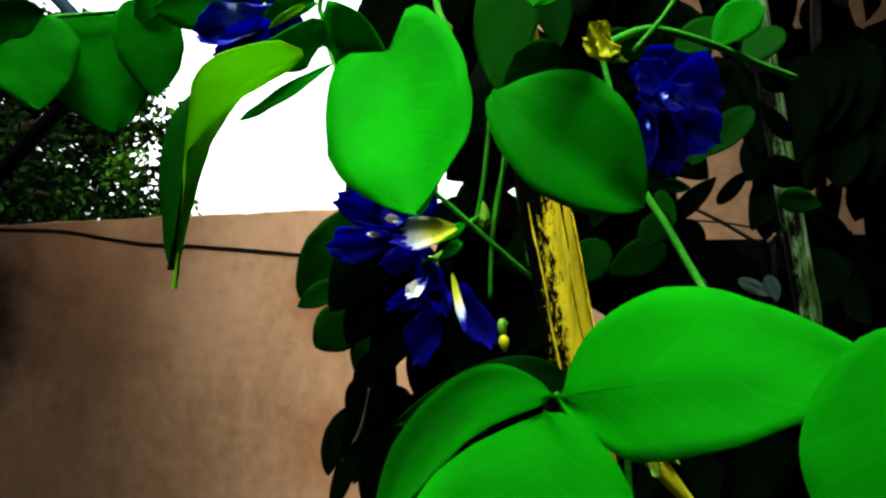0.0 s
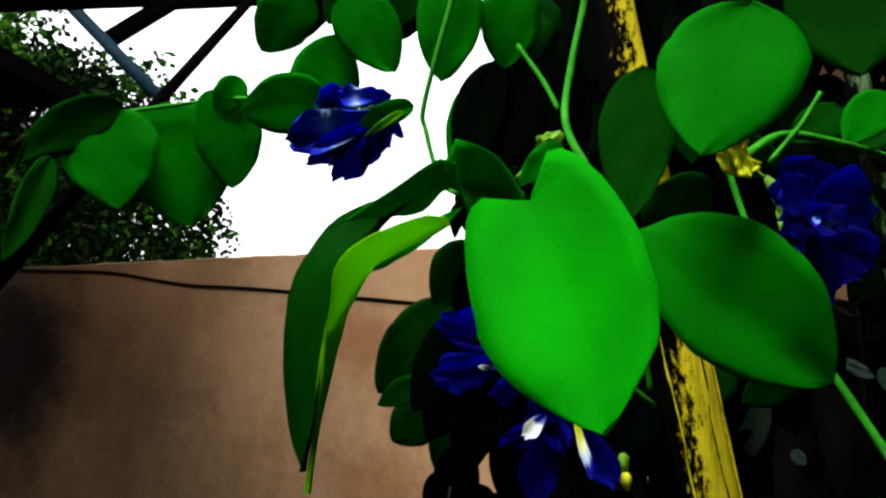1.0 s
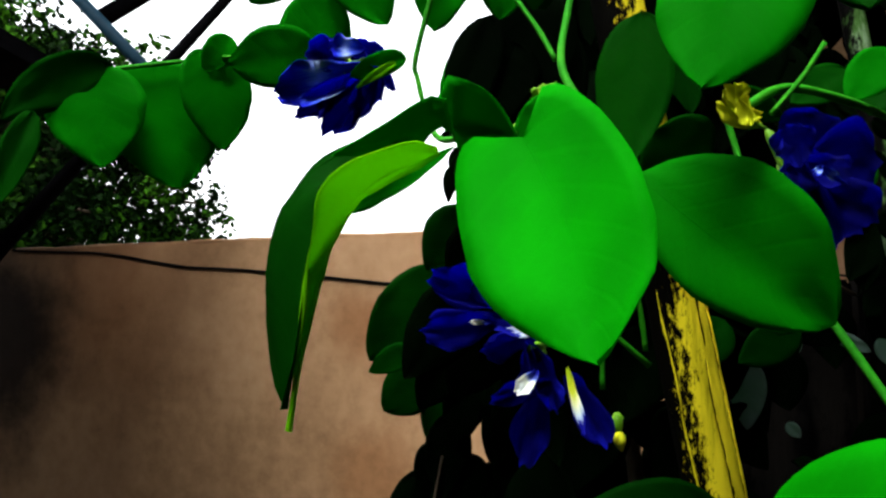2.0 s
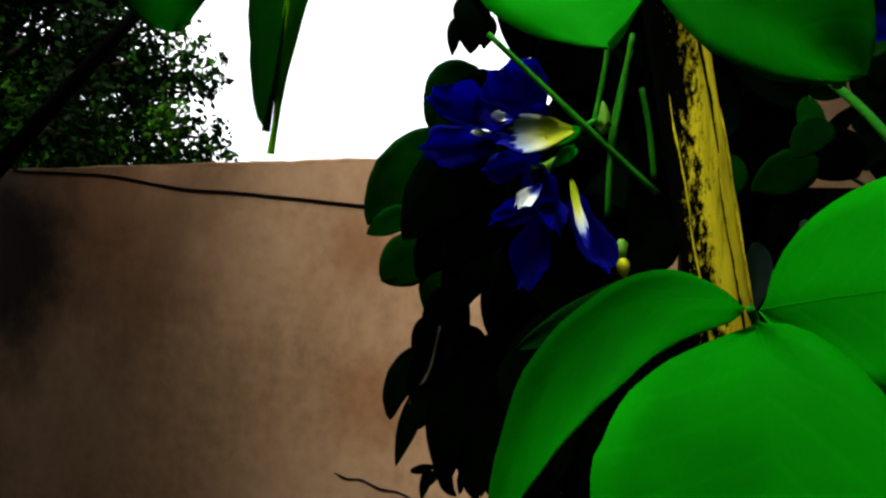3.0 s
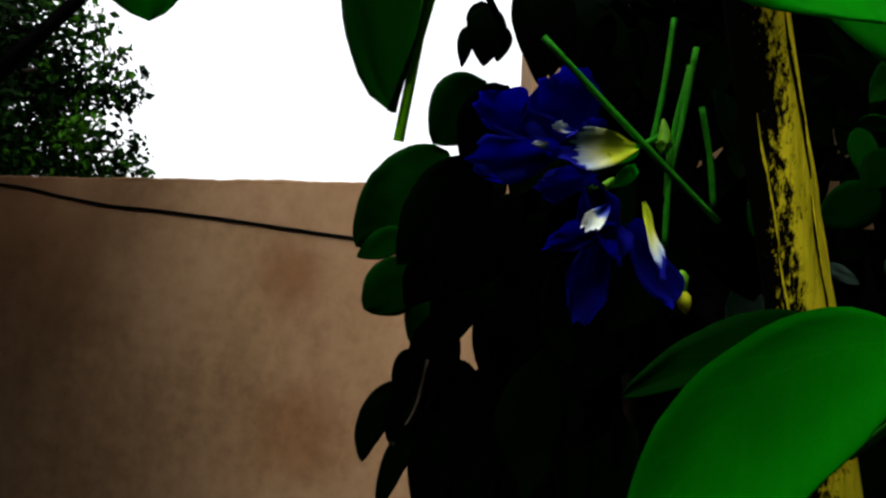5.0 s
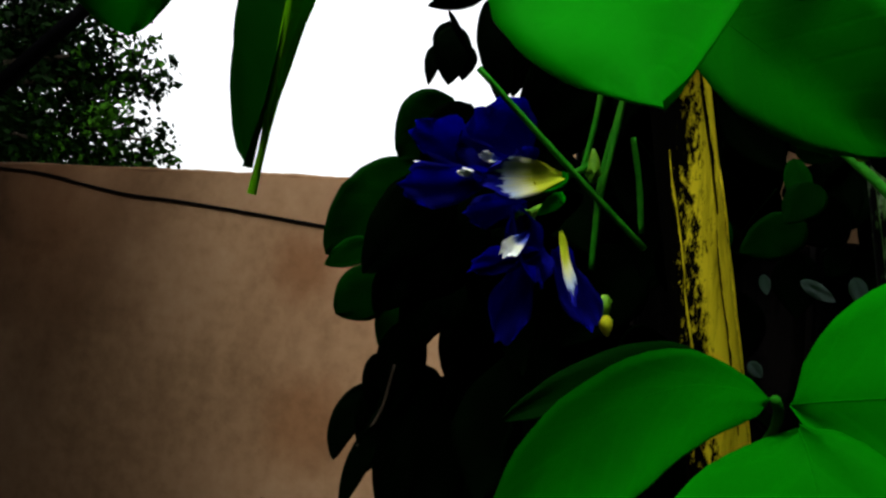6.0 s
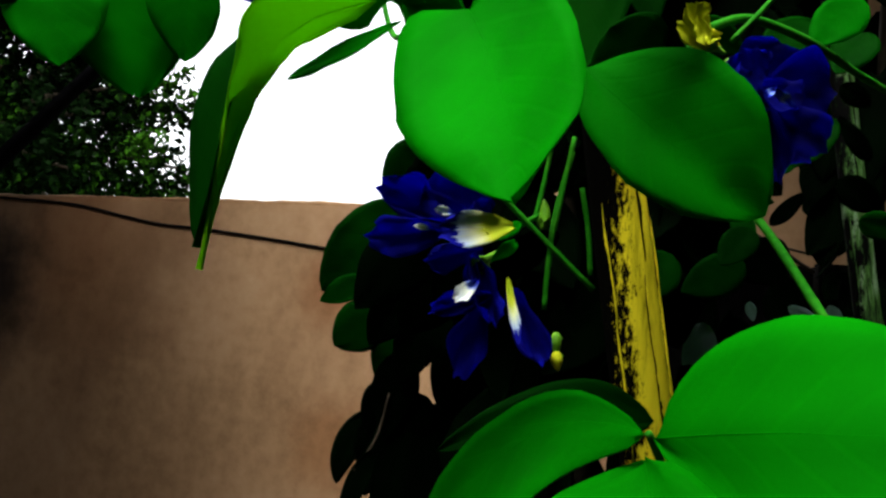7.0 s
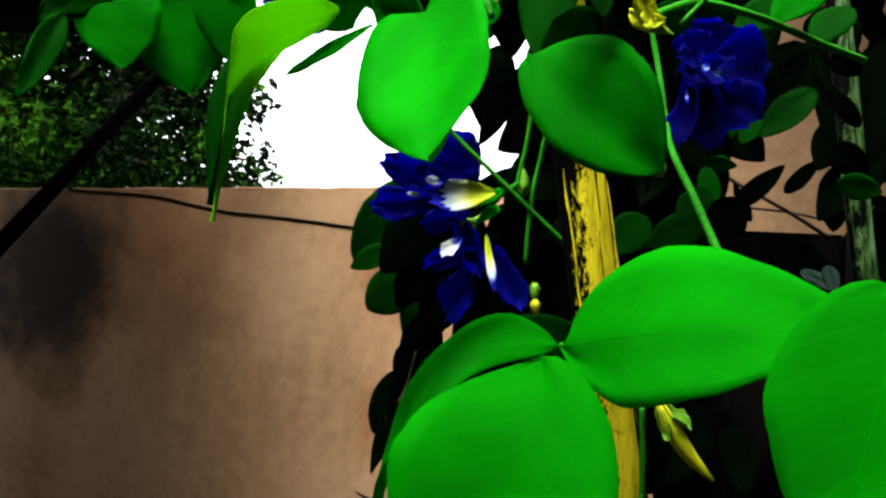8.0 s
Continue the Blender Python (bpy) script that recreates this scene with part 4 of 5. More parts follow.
leaf(vine, (-0.0270, 0.3950, 1.5102), (-0.0349, 0.3920, 1.4970), (-0.0431, 0.3950, 1.4840), (0.0445, -0.9986, -0.0274), 0.0200, leaf_shade, fold=0.12, full=0.72, point=0.25)
leaf(vine, (-0.0273, 0.4120, 1.4941), (-0.0334, 0.4070, 1.4810), (-0.0400, 0.4080, 1.4672), (0.0839, -0.9906, 0.1078), 0.0201, leaf_dusk, fold=0.12, full=0.7, point=0.2)
leaf(vine, (-0.0188, 0.3980, 1.4956), (-0.0225, 0.3950, 1.4808), (-0.0263, 0.3980, 1.4659), (0.0109, -0.9999, -0.0028), 0.0188, leaf_shade, fold=0.12, full=0.72, point=0.25)
leaf(vine, (-0.0161, 0.3650, 1.5765), (-0.0256, 0.3596, 1.5628), (-0.0365, 0.3600, 1.5490), (0.2148, -0.9765, 0.0181), 0.0270, leaf_dusk, fold=0.12, full=0.62, point=0.2)
leaf(vine, (-0.0097, 0.3500, 1.5711), (-0.0175, 0.3470, 1.5564), (-0.0259, 0.3500, 1.5420), (0.0943, -0.9942, -0.0525), 0.0213, leaf_shade, fold=0.12, full=0.72, point=0.25)
leaf(vine, (-0.0209, 0.3520, 1.6036), (-0.0182, 0.3492, 1.5915), (-0.0177, 0.3520, 1.5793), (0.3673, -0.9288, 0.0485), 0.0154, leaf_shade, fold=0.12, full=0.72, point=0.25)
leaf(vine, (-0.0256, 0.3560, 1.5950), (-0.0260, 0.3530, 1.5867), (-0.0267, 0.3560, 1.5784), (0.0586, -0.9983, -0.0040), 0.0061, leaf_shade, fold=0.12, full=0.72, point=0.25)
leaf(vine, (-0.0178, 0.3500, 1.6016), (-0.0184, 0.3470, 1.5896), (-0.0190, 0.3500, 1.5776), (-0.0042, -1.0000, 0.0002), 0.0151, leaf_shade, fold=0.12, full=0.72, point=0.25)
leaf(vine, (-0.0123, 0.3520, 1.5948), (-0.0130, 0.3490, 1.5876), (-0.0135, 0.3520, 1.5804), (-0.0137, -0.9999, 0.0012), 0.0093, leaf_shade, fold=0.12, full=0.72, point=0.25)
leaf(vine, (-0.0064, 0.3400, 1.6131), (-0.0175, 0.3372, 1.6078), (-0.0294, 0.3400, 1.6045), (0.1224, -0.9371, -0.3270), 0.0089, leaf_shade, fold=0.12, full=0.72, point=0.25)
leaf(vine, (-0.0211, 0.3410, 1.6040), (-0.0169, 0.3391, 1.5957), (-0.0121, 0.3430, 1.5886), (-0.1122, -0.9748, -0.1926), 0.0028, leaf_shade, fold=0.12, full=0.72, point=0.25)
leaf(vine, (-0.0045, 0.3520, 1.6143), (-0.0006, 0.3456, 1.5920), (0.0024, 0.3450, 1.5688), (0.1608, -0.9716, 0.1738), 0.0154, leaf_shade, fold=0.12, full=0.72, point=0.25)
leaf(vine, (0.0063, 0.3500, 1.6123), (0.0062, 0.3470, 1.5937), (0.0069, 0.3500, 1.5751), (-0.1175, -0.9931, -0.0018), 0.0189, leaf_shade, fold=0.12, full=0.72, point=0.25)
leaf(vine, (0.0246, 0.3520, 1.6060), (0.0225, 0.3480, 1.5848), (0.0212, 0.3500, 1.5633), (-0.1461, -0.9876, 0.0578), 0.0273, leaf_shade, fold=0.12, full=0.72, point=0.25)
leaf(vine, (0.0375, 0.3450, 1.5808), (0.0233, 0.3420, 1.5708), (0.0088, 0.3450, 1.5613), (0.0616, -0.9940, -0.0907), 0.0226, leaf_shade, fold=0.12, full=0.72, point=0.25)
leaf(vine, (0.0370, 0.3600, 1.5807), (0.0296, 0.3570, 1.5691), (0.0221, 0.3600, 1.5574), (0.0106, -0.9999, -0.0068), 0.0277, leaf_shade, fold=0.12, full=0.7, point=0.2)
leaf(vine, (-0.0422, 0.4420, 1.4450), (-0.0594, 0.4400, 1.4288), (-0.0597, 0.4360, 1.4067), (0.0673, -0.9900, 0.1243), 0.0157, leaf_shade, fold=0.12, full=0.6, point=0.25)
leaf(vine, (-0.0363, 0.3940, 1.4351), (-0.0460, 0.3920, 1.4196), (-0.0511, 0.3890, 1.3963), (0.0385, -0.9928, 0.1130), 0.0106, leaf_shade, fold=0.12, full=0.72, point=0.25)
leaf(vine, (-0.0268, 0.4020, 1.4819), (-0.0297, 0.3990, 1.4607), (-0.0329, 0.4020, 1.4395), (0.0284, -0.9996, -0.0041), 0.0229, leaf_shade, fold=0.12, full=0.72, point=0.25)
leaf(vine, (-0.0233, 0.4050, 1.4653), (-0.0263, 0.4005, 1.4244), (-0.0294, 0.4020, 1.3833), (0.0207, -0.9992, 0.0350), 0.0268, leaf_shade, fold=0.12, full=0.6, point=0.25, wide=0.4)
leaf(vine, (-0.0292, 0.4060, 1.4541), (-0.0317, 0.4030, 1.4279), (-0.0344, 0.4060, 1.4017), (0.0293, -0.9996, -0.0029), 0.0165, leaf_shade, fold=0.12, full=0.72, point=0.25)
leaf(vine, (-0.0078, 0.4050, 1.4575), (-0.0113, 0.4005, 1.4175), (-0.0147, 0.4020, 1.3773), (-0.0254, -0.9989, 0.0395), 0.0323, leaf_shade, fold=0.12, full=0.6, point=0.25)
leaf(vine, (-0.0272, 0.4040, 1.5037), (-0.0250, 0.4010, 1.4791), (-0.0231, 0.4040, 1.4545), (0.0340, -0.9994, 0.0028), 0.0131, leaf_shade, fold=0.12, full=0.72, point=0.25)
leaf(vine, (0.0012, 0.3960, 1.5013), (-0.0019, 0.3930, 1.4786), (-0.0047, 0.3960, 1.4559), (-0.0435, -0.9990, 0.0056), 0.0139, leaf_shade, fold=0.12, full=0.72, point=0.25)
leaf(vine, (0.0083, 0.4000, 1.4880), (0.0052, 0.3970, 1.4597), (0.0025, 0.4000, 1.4313), (-0.0678, -0.9977, 0.0069), 0.0271, leaf_shade, fold=0.12, full=0.72, point=0.25)
leaf(vine, (0.0234, 0.4000, 1.4668), (0.0188, 0.3970, 1.4345), (0.0150, 0.4000, 1.4021), (-0.1180, -0.9929, 0.0152), 0.0352, leaf_shade, fold=0.12, full=0.72, point=0.25)
leaf(vine, (0.0014, 0.4040, 1.4278), (0.0025, 0.4010, 1.3965), (0.0038, 0.4040, 1.3652), (-0.0382, -0.9993, -0.0015), 0.0329, leaf_shade, fold=0.12, full=0.72, point=0.25)
leaf(vine, (-0.0062, 0.3850, 1.5269), (-0.0162, 0.3820, 1.5086), (-0.0263, 0.3850, 1.4903), (0.0196, -0.9998, -0.0107), 0.0311, leaf_shade, fold=0.12, full=0.72, point=0.25)
leaf(vine, (-0.0003, 0.3750, 1.5336), (-0.0057, 0.3720, 1.5172), (-0.0111, 0.3750, 1.5008), (-0.0058, -1.0000, 0.0019), 0.0176, leaf_shade, fold=0.12, full=0.72, point=0.25)
leaf(vine, (0.0139, 0.3800, 1.5267), (0.0103, 0.3770, 1.5025), (0.0071, 0.3800, 1.4783), (-0.0728, -0.9973, 0.0102), 0.0306, leaf_shade, fold=0.12, full=0.72, point=0.25)
leaf(vine, (0.0373, 0.3850, 1.5274), (0.0335, 0.3820, 1.5030), (0.0305, 0.3850, 1.4785), (-0.1397, -0.9900, 0.0196), 0.0311, leaf_shade, fold=0.12, full=0.72, point=0.25)
leaf(vine, (0.0404, 0.3850, 1.4967), (0.0390, 0.3820, 1.4723), (0.0386, 0.3850, 1.4479), (-0.1638, -0.9865, 0.0059), 0.0311, leaf_shade, fold=0.12, full=0.72, point=0.25)
leaf(vine, (-0.0457, 0.4050, 1.3894), (-0.0391, 0.4021, 1.3917), (-0.0322, 0.4050, 1.3924), (-0.0573, -0.9632, 0.2627), 0.0044, leaf_shade, fold=0.12, full=0.72, point=0.25)
leaf(vine, (-0.0363, 0.4050, 1.3923), (-0.0385, 0.4020, 1.3842), (-0.0402, 0.4050, 1.3760), (-0.0793, -0.9967, 0.0192), 0.0054, leaf_shade, fold=0.12, full=0.72, point=0.25)
leaf(vine, (-0.0303, 0.4050, 1.3935), (-0.0337, 0.4011, 1.3887), (-0.0368, 0.4030, 1.3826), (-0.0622, -0.9743, 0.2167), 0.0041, leaf_shade, fold=0.12, full=0.72, point=0.25)
leaf(vine, (-0.0282, 0.4050, 1.3957), (-0.0308, 0.4050, 1.3821), (-0.0227, 0.4050, 1.3780), (0.0404, -0.9991, 0.0126), 0.0071, leaf_shade, fold=0.12, full=0.72, point=0.25)
leaf(vine, (-0.0200, 0.4050, 1.3918), (-0.0209, 0.4020, 1.3854), (-0.0213, 0.4050, 1.3791), (-0.0900, -0.9959, 0.0089), 0.0044, leaf_shade, fold=0.12, full=0.72, point=0.25)
leaf(vine, (-0.0218, 0.4020, 1.4234), (-0.0242, 0.3990, 1.4057), (-0.0261, 0.4020, 1.3880), (-0.0806, -0.9967, 0.0098), 0.0092, leaf_shade, fold=0.12, full=0.72, point=0.25)
leaf(vine, (-0.0069, 0.4040, 1.4259), (-0.0119, 0.4010, 1.4074), (-0.0161, 0.4040, 1.3886), (-0.1368, -0.9900, 0.0336), 0.0217, leaf_shade, fold=0.12, full=0.55, point=0.25)
leaf(vine, (0.0119, 0.4040, 1.4181), (0.0075, 0.4010, 1.3886), (0.0042, 0.4040, 1.3590), (-0.1765, -0.9840, 0.0229), 0.0325, leaf_shade, fold=0.12, full=0.6, point=0.25)
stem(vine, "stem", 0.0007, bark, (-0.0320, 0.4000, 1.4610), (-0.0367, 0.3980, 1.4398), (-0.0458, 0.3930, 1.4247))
leaf(shaded, (0.2676, 0.4876, 1.6753), (0.2609, 0.4834, 1.6424), (0.2544, 0.4791, 1.6096), (-0.4166, -0.8873, 0.1977), 0.0325, leaf_shade, fold=0.2)
leaf(shaded, (0.2825, 0.4877, 1.6750), (0.2765, 0.4835, 1.6403), (0.2705, 0.4792, 1.6056), (-0.4531, -0.8721, 0.1846), 0.0325, leaf_shade, fold=0.2)
leaf(shaded, (0.2719, 0.4870, 1.6222), (0.2666, 0.4829, 1.5975), (0.2613, 0.4788, 1.5728), (-0.4296, -0.8713, 0.2374), 0.0325, leaf_shade, fold=0.2)
leaf(shaded, (0.2557, 0.4873, 1.6641), (0.2506, 0.4832, 1.6387), (0.2455, 0.4791, 1.6134), (-0.4005, -0.8881, 0.2257), 0.0325, leaf_shade, fold=0.2)
leaf(shaded, (0.2897, 0.4873, 1.6407), (0.2846, 0.4831, 1.6084), (0.2796, 0.4789, 1.5760), (-0.4765, -0.8592, 0.1863), 0.0325, leaf_shade, fold=0.2)
leaf(shaded, (0.0214, 0.3653, 1.7263), (0.0223, 0.3611, 1.6941), (0.0233, 0.3570, 1.6619), (-0.1633, -0.9791, 0.1214), 0.0207, leaf_shade, fold=0.2)
leaf(shaded, (0.0322, 0.3730, 1.7296), (0.0317, 0.3688, 1.6995), (0.0313, 0.3647, 1.6695), (-0.1657, -0.9766, 0.1368), 0.0212, leaf_shade, fold=0.2)
leaf(shaded, (0.0251, 0.3725, 1.6921), (0.0268, 0.3684, 1.6630), (0.0285, 0.3642, 1.6339), (-0.1813, -0.9752, 0.1275), 0.0212, leaf_shade, fold=0.2)
leaf(shaded, (0.1596, 0.4727, 1.7731), (0.1602, 0.4686, 1.7422), (0.1609, 0.4645, 1.7114), (-0.4168, -0.9021, 0.1119), 0.0477, leaf_shade, fold=0.2)
leaf(shaded, (0.1894, 0.4868, 1.6632), (0.1836, 0.4826, 1.6324), (0.1779, 0.4784, 1.6018), (-0.3722, -0.9078, 0.1934), 0.0423, leaf_shade, fold=0.2)
leaf(shaded, (0.1767, 0.4728, 1.7687), (0.1799, 0.4688, 1.7415), (0.1831, 0.4647, 1.7143), (-0.4870, -0.8704, 0.0732), 0.0477, leaf_shade, fold=0.2)
leaf(vine, (-0.0104, 0.4020, 1.4822), (-0.0092, 0.3990, 1.4686), (-0.0078, 0.4020, 1.4551), (-0.0080, -1.0000, -0.0008), 0.0071, leaf_shade, fold=0.1)
leaf(vine, (-0.0155, 0.4030, 1.4902), (-0.0159, 0.4000, 1.4820), (-0.0163, 0.4030, 1.4738), (0.0016, -1.0000, -0.0001), 0.0109, leaf_shade, fold=0.1)
leaf(vine, (-0.0235, 0.4030, 1.4833), (-0.0248, 0.4000, 1.4675), (-0.0263, 0.4030, 1.4518), (0.0222, -0.9998, -0.0019), 0.0120, leaf_shade, fold=0.1)
leaf(vine, (-0.0183, 0.4040, 1.4614), (-0.0173, 0.4010, 1.4498), (-0.0165, 0.4040, 1.4382), (0.0179, -0.9998, 0.0014), 0.0164, leaf_shade, fold=0.1)
leaf(vine, (-0.0343, 0.4240, 1.4547), (-0.0408, 0.4210, 1.4369), (-0.0474, 0.4240, 1.4191), (0.0108, -0.9999, -0.0040), 0.0180, leaf_shade, fold=0.12)
leaf(vine, (-0.0328, 0.4150, 1.4417), (-0.0374, 0.4105, 1.4252), (-0.0421, 0.4120, 1.4082), (0.0304, -0.9963, 0.0809), 0.0129, leaf_shade, fold=0.12)
leaf(vine, (-0.0409, 0.4200, 1.4636), (-0.0419, 0.4170, 1.4507), (-0.0433, 0.4200, 1.4378), (0.0628, -0.9980, -0.0059), 0.0115, leaf_shade, fold=0.12)
leaf(vine, (-0.0044, 0.4020, 1.4998), (-0.0068, 0.3990, 1.4879), (-0.0088, 0.4020, 1.4759), (-0.0608, -0.9981, 0.0112), 0.0110, leaf_shade, fold=0.1)
leaf(vine, (-0.0128, 0.4050, 1.5013), (-0.0134, 0.4020, 1.4914), (-0.0138, 0.4050, 1.4815), (-0.0350, -0.9994, 0.0019), 0.0121, leaf_shade, fold=0.1)
leaf(vine, (0.0648, 0.4000, 1.4931), (0.0645, 0.3971, 1.4788), (0.0658, 0.4000, 1.4646), (-0.2598, -0.9656, -0.0088), 0.0207, leaf_shade, fold=0.1)
leaf(vine, (0.0687, 0.4000, 1.5432), (0.0674, 0.3971, 1.5261), (0.0677, 0.4000, 1.5090), (-0.2679, -0.9634, 0.0081), 0.0217, leaf_shade, fold=0.1)
leaf(vine, (-0.0077, 0.4000, 1.5500), (-0.0084, 0.3970, 1.5382), (-0.0089, 0.4000, 1.5263), (-0.0430, -0.9991, 0.0023), 0.0155, leaf_shade, fold=0.1)
leaf(vine, (0.0159, 0.3000, 1.5812), (0.0099, 0.2970, 1.5679), (0.0031, 0.3000, 1.5550), (0.1239, -0.9904, -0.0605), 0.0099, leaf_shade, fold=0.1)
# blossoms
flower(vine, (0.0066, 0.2760, 1.5317), (0.0137, 0.2740, 1.5335), ("inner_petal", (-0.6835, -0.0896, 0.7244), (0.1544, -0.9877, 0.0235), 0.0230, 0.0283, (-0.0031, 0.0000, 0.0015)), ("inner_petal", (-0.9492, -0.1985, 0.2444), (0.2529, -0.9429, 0.2167), 0.0311, 0.0147, (-0.0073, 0.0000, 0.0015)), ("inner_petal", (-0.4284, -0.3279, 0.8420), (0.3664, -0.9148, -0.1698), 0.0063, 0.0081, (-0.0036, -0.0040, 0.0035)), ("inner_petal", (-0.9718, -0.1891, -0.1409), (0.1932, -0.9810, -0.0158), 0.0218, 0.0132, (-0.0171, -0.0080, -0.0031)), ("inner_petal", (-0.9057, -0.3398, -0.2536), (0.4116, -0.8480, -0.3338), 0.0182, 0.0099, (-0.0055, -0.0040, -0.0053)), ("inner_petal", (-0.9794, -0.2002, 0.0269), (0.1475, -0.8001, -0.5815), 0.0103, 0.0058, (-0.0141, -0.0040, 0.0020)), ("throat", (-0.9205, -0.3555, -0.1625), (0.3497, -0.9347, 0.0639), 0.0232, 0.0114, (0.0011, -0.0040, -0.0006)), ("yellow", (-0.9294, -0.3623, 0.0707), (0.3642, -0.9312, 0.0147), 0.0085, 0.0070, (0.0009, -0.0060, -0.0009)), ("white", (-0.9412, -0.3279, 0.0821), (0.3348, -0.9376, 0.0940), 0.0063, 0.0028, (-0.0155, -0.0100, 0.0014)), ("white", (-0.9354, -0.3469, 0.0683), (0.3531, -0.9270, 0.1264), 0.0059, 0.0017, (-0.0221, -0.0140, -0.0046)))
flower(vine, (0.0040, 0.2640, 1.5208), (0.0083, 0.2680, 1.5247), ("inner_petal", (0.3932, -0.2303, -0.8901), (0.1492, -0.9393, 0.3089), 0.0224, 0.0083, (-0.0045, 0.0000, 0.0016)), ("inner_petal", (-0.9388, -0.2120, -0.2716), (0.1264, -0.9453, 0.3007), 0.0194, 0.0068, (0.0030, 0.0000, -0.0108)), ("inner_petal", (-0.2234, -0.2301, -0.9472), (-0.1625, -0.9493, 0.2690), 0.0269, 0.0117, (0.0012, 0.0060, -0.0100)), ("inner_petal", (0.4775, -0.1756, -0.8609), (0.0716, -0.9688, 0.2374), 0.0235, 0.0105, (0.0076, 0.0060, -0.0096)), ("inner_petal", (-0.0567, 0.0000, -0.9984), (-0.3468, -0.9377, 0.0197), 0.0162, 0.0070, (-0.0013, 0.0040, 0.0013)), ("white", (-0.6552, -0.3313, -0.6789), (0.0657, -0.9203, 0.3857), 0.0093, 0.0051, (-0.0025, -0.0070, -0.0083)), ("throat", (0.2010, -0.2218, -0.9541), (0.0378, -0.9715, 0.2339), 0.0186, 0.0030, (0.0057, -0.0040, -0.0078)))
flower(vine, (0.0771, 0.2520, 1.5711), (0.0717, 0.2580, 1.5851), ("inner_petal", (0.5529, -0.1266, 0.8236), (-0.1810, -0.9830, -0.0296), 0.0163, 0.0243, (0.0008, 0.0000, 0.0019)), ("inner_petal", (0.9559, -0.2911, 0.0398), (-0.2779, -0.9399, -0.1986), 0.0177, 0.0277, (0.0024, -0.0010, 0.0007)), ("inner_petal", (0.7097, -0.2523, -0.6578), (-0.4387, -0.8888, -0.1324), 0.0204, 0.0175, (0.0022, -0.0020, -0.0024)), ("inner_petal", (0.1769, -0.1607, -0.9710), (-0.3436, -0.9346, 0.0921), 0.0256, 0.0133, (-0.0002, -0.0010, -0.0012)), ("inner_petal", (-0.1621, -0.1303, -0.9781), (-0.4216, -0.8871, 0.1881), 0.0237, 0.0096, (-0.0018, -0.0020, -0.0024)), ("inner_petal", (-0.8892, -0.3585, -0.2843), (0.2952, -0.9243, 0.2421), 0.0115, 0.0166, (-0.0005, -0.0020, 0.0003)), ("inner_petal", (-0.2376, -0.0863, 0.9675), (-0.3527, -0.9204, -0.1687), 0.0119, 0.0122, (-0.0008, -0.0030, 0.0010)), ("inner_petal", (0.7871, -0.3668, -0.4958), (-0.3022, -0.9302, 0.2085), 0.0112, 0.0109, (-0.0003, -0.0050, -0.0014)), ("pale", (-0.8010, -0.1326, 0.5838), (-0.0207, -0.9685, -0.2483), 0.0078, 0.0025, (0.0040, -0.0090, -0.0043)), ("pale", (-0.6454, -0.2551, -0.7200), (0.0621, -0.9570, 0.2835), 0.0040, 0.0025, (-0.0027, -0.0090, -0.0049)), ("pale", (0.1426, -0.2310, -0.9624), (-0.2567, -0.9477, 0.1894), 0.0045, 0.0011, (-0.0054, -0.0070, -0.0120)))
flower(vine, (-0.0508, 0.2800, 1.6132), (-0.0375, 0.2760, 1.6156), ("inner_petal", (0.0918, -0.2462, 0.9649), (0.1937, -0.9460, -0.2598), 0.0084, 0.0147, (-0.0025, 0.0010, 0.0024)), ("inner_petal", (-0.9534, -0.1630, 0.2540), (0.2013, -0.9705, 0.1327), 0.0190, 0.0131, (-0.0026, 0.0010, 0.0009)), ("pale", (-0.9241, -0.2040, -0.3232), (0.2048, -0.9783, 0.0319), 0.0303, 0.0161, (-0.0014, 0.0000, -0.0014)), ("inner_petal", (-0.7956, -0.1996, -0.5721), (0.2296, -0.9731, 0.0203), 0.0258, 0.0098, (-0.0025, 0.0000, -0.0034)), ("inner_petal", (-0.5360, -0.1831, -0.8241), (0.3227, -0.9465, 0.0005), 0.0225, 0.0146, (-0.0025, 0.0000, -0.0045)), ("inner_petal", (-0.3251, -0.1781, -0.9288), (0.3461, -0.9364, 0.0584), 0.0174, 0.0087, (-0.0000, 0.0000, -0.0035)), ("inner_petal", (-0.1774, -0.2367, -0.9552), (0.4074, -0.9012, 0.1477), 0.0131, 0.0075, (0.0012, 0.0000, -0.0036)), ("inner_petal", (0.5603, -0.1624, -0.8122), (0.1002, -0.9601, 0.2611), 0.0127, 0.0040, (0.0020, 0.0000, -0.0025)), ("inner_petal", (0.7371, -0.2465, -0.6293), (-0.0001, -0.9312, 0.3646), 0.0084, 0.0071, (0.0007, -0.0010, -0.0007)), ("pale", (-0.9833, -0.1761, 0.0470), (0.1816, -0.9683, 0.1717), 0.0117, 0.0086, (-0.0010, -0.0040, -0.0002)))
leaf(vine, (0.0145, 0.2680, 1.5335), (0.0116, 0.2632, 1.5310), (0.0067, 0.2640, 1.5275), (0.3465, -0.9226, 0.1695), 0.0038, leaf_front, fold=0.2)
leaf(vine, (0.0133, 0.2660, 1.5273), (0.0104, 0.2612, 1.5249), (0.0058, 0.2620, 1.5210), (0.2824, -0.9260, 0.2507), 0.0042, leaf_front, fold=0.2)
leaf(vine, (0.0103, 0.2660, 1.5243), (0.0108, 0.2623, 1.5252), (0.0126, 0.2640, 1.5281), (-0.2334, -0.9129, -0.3349), 0.0031, leaf_front, fold=0.2)
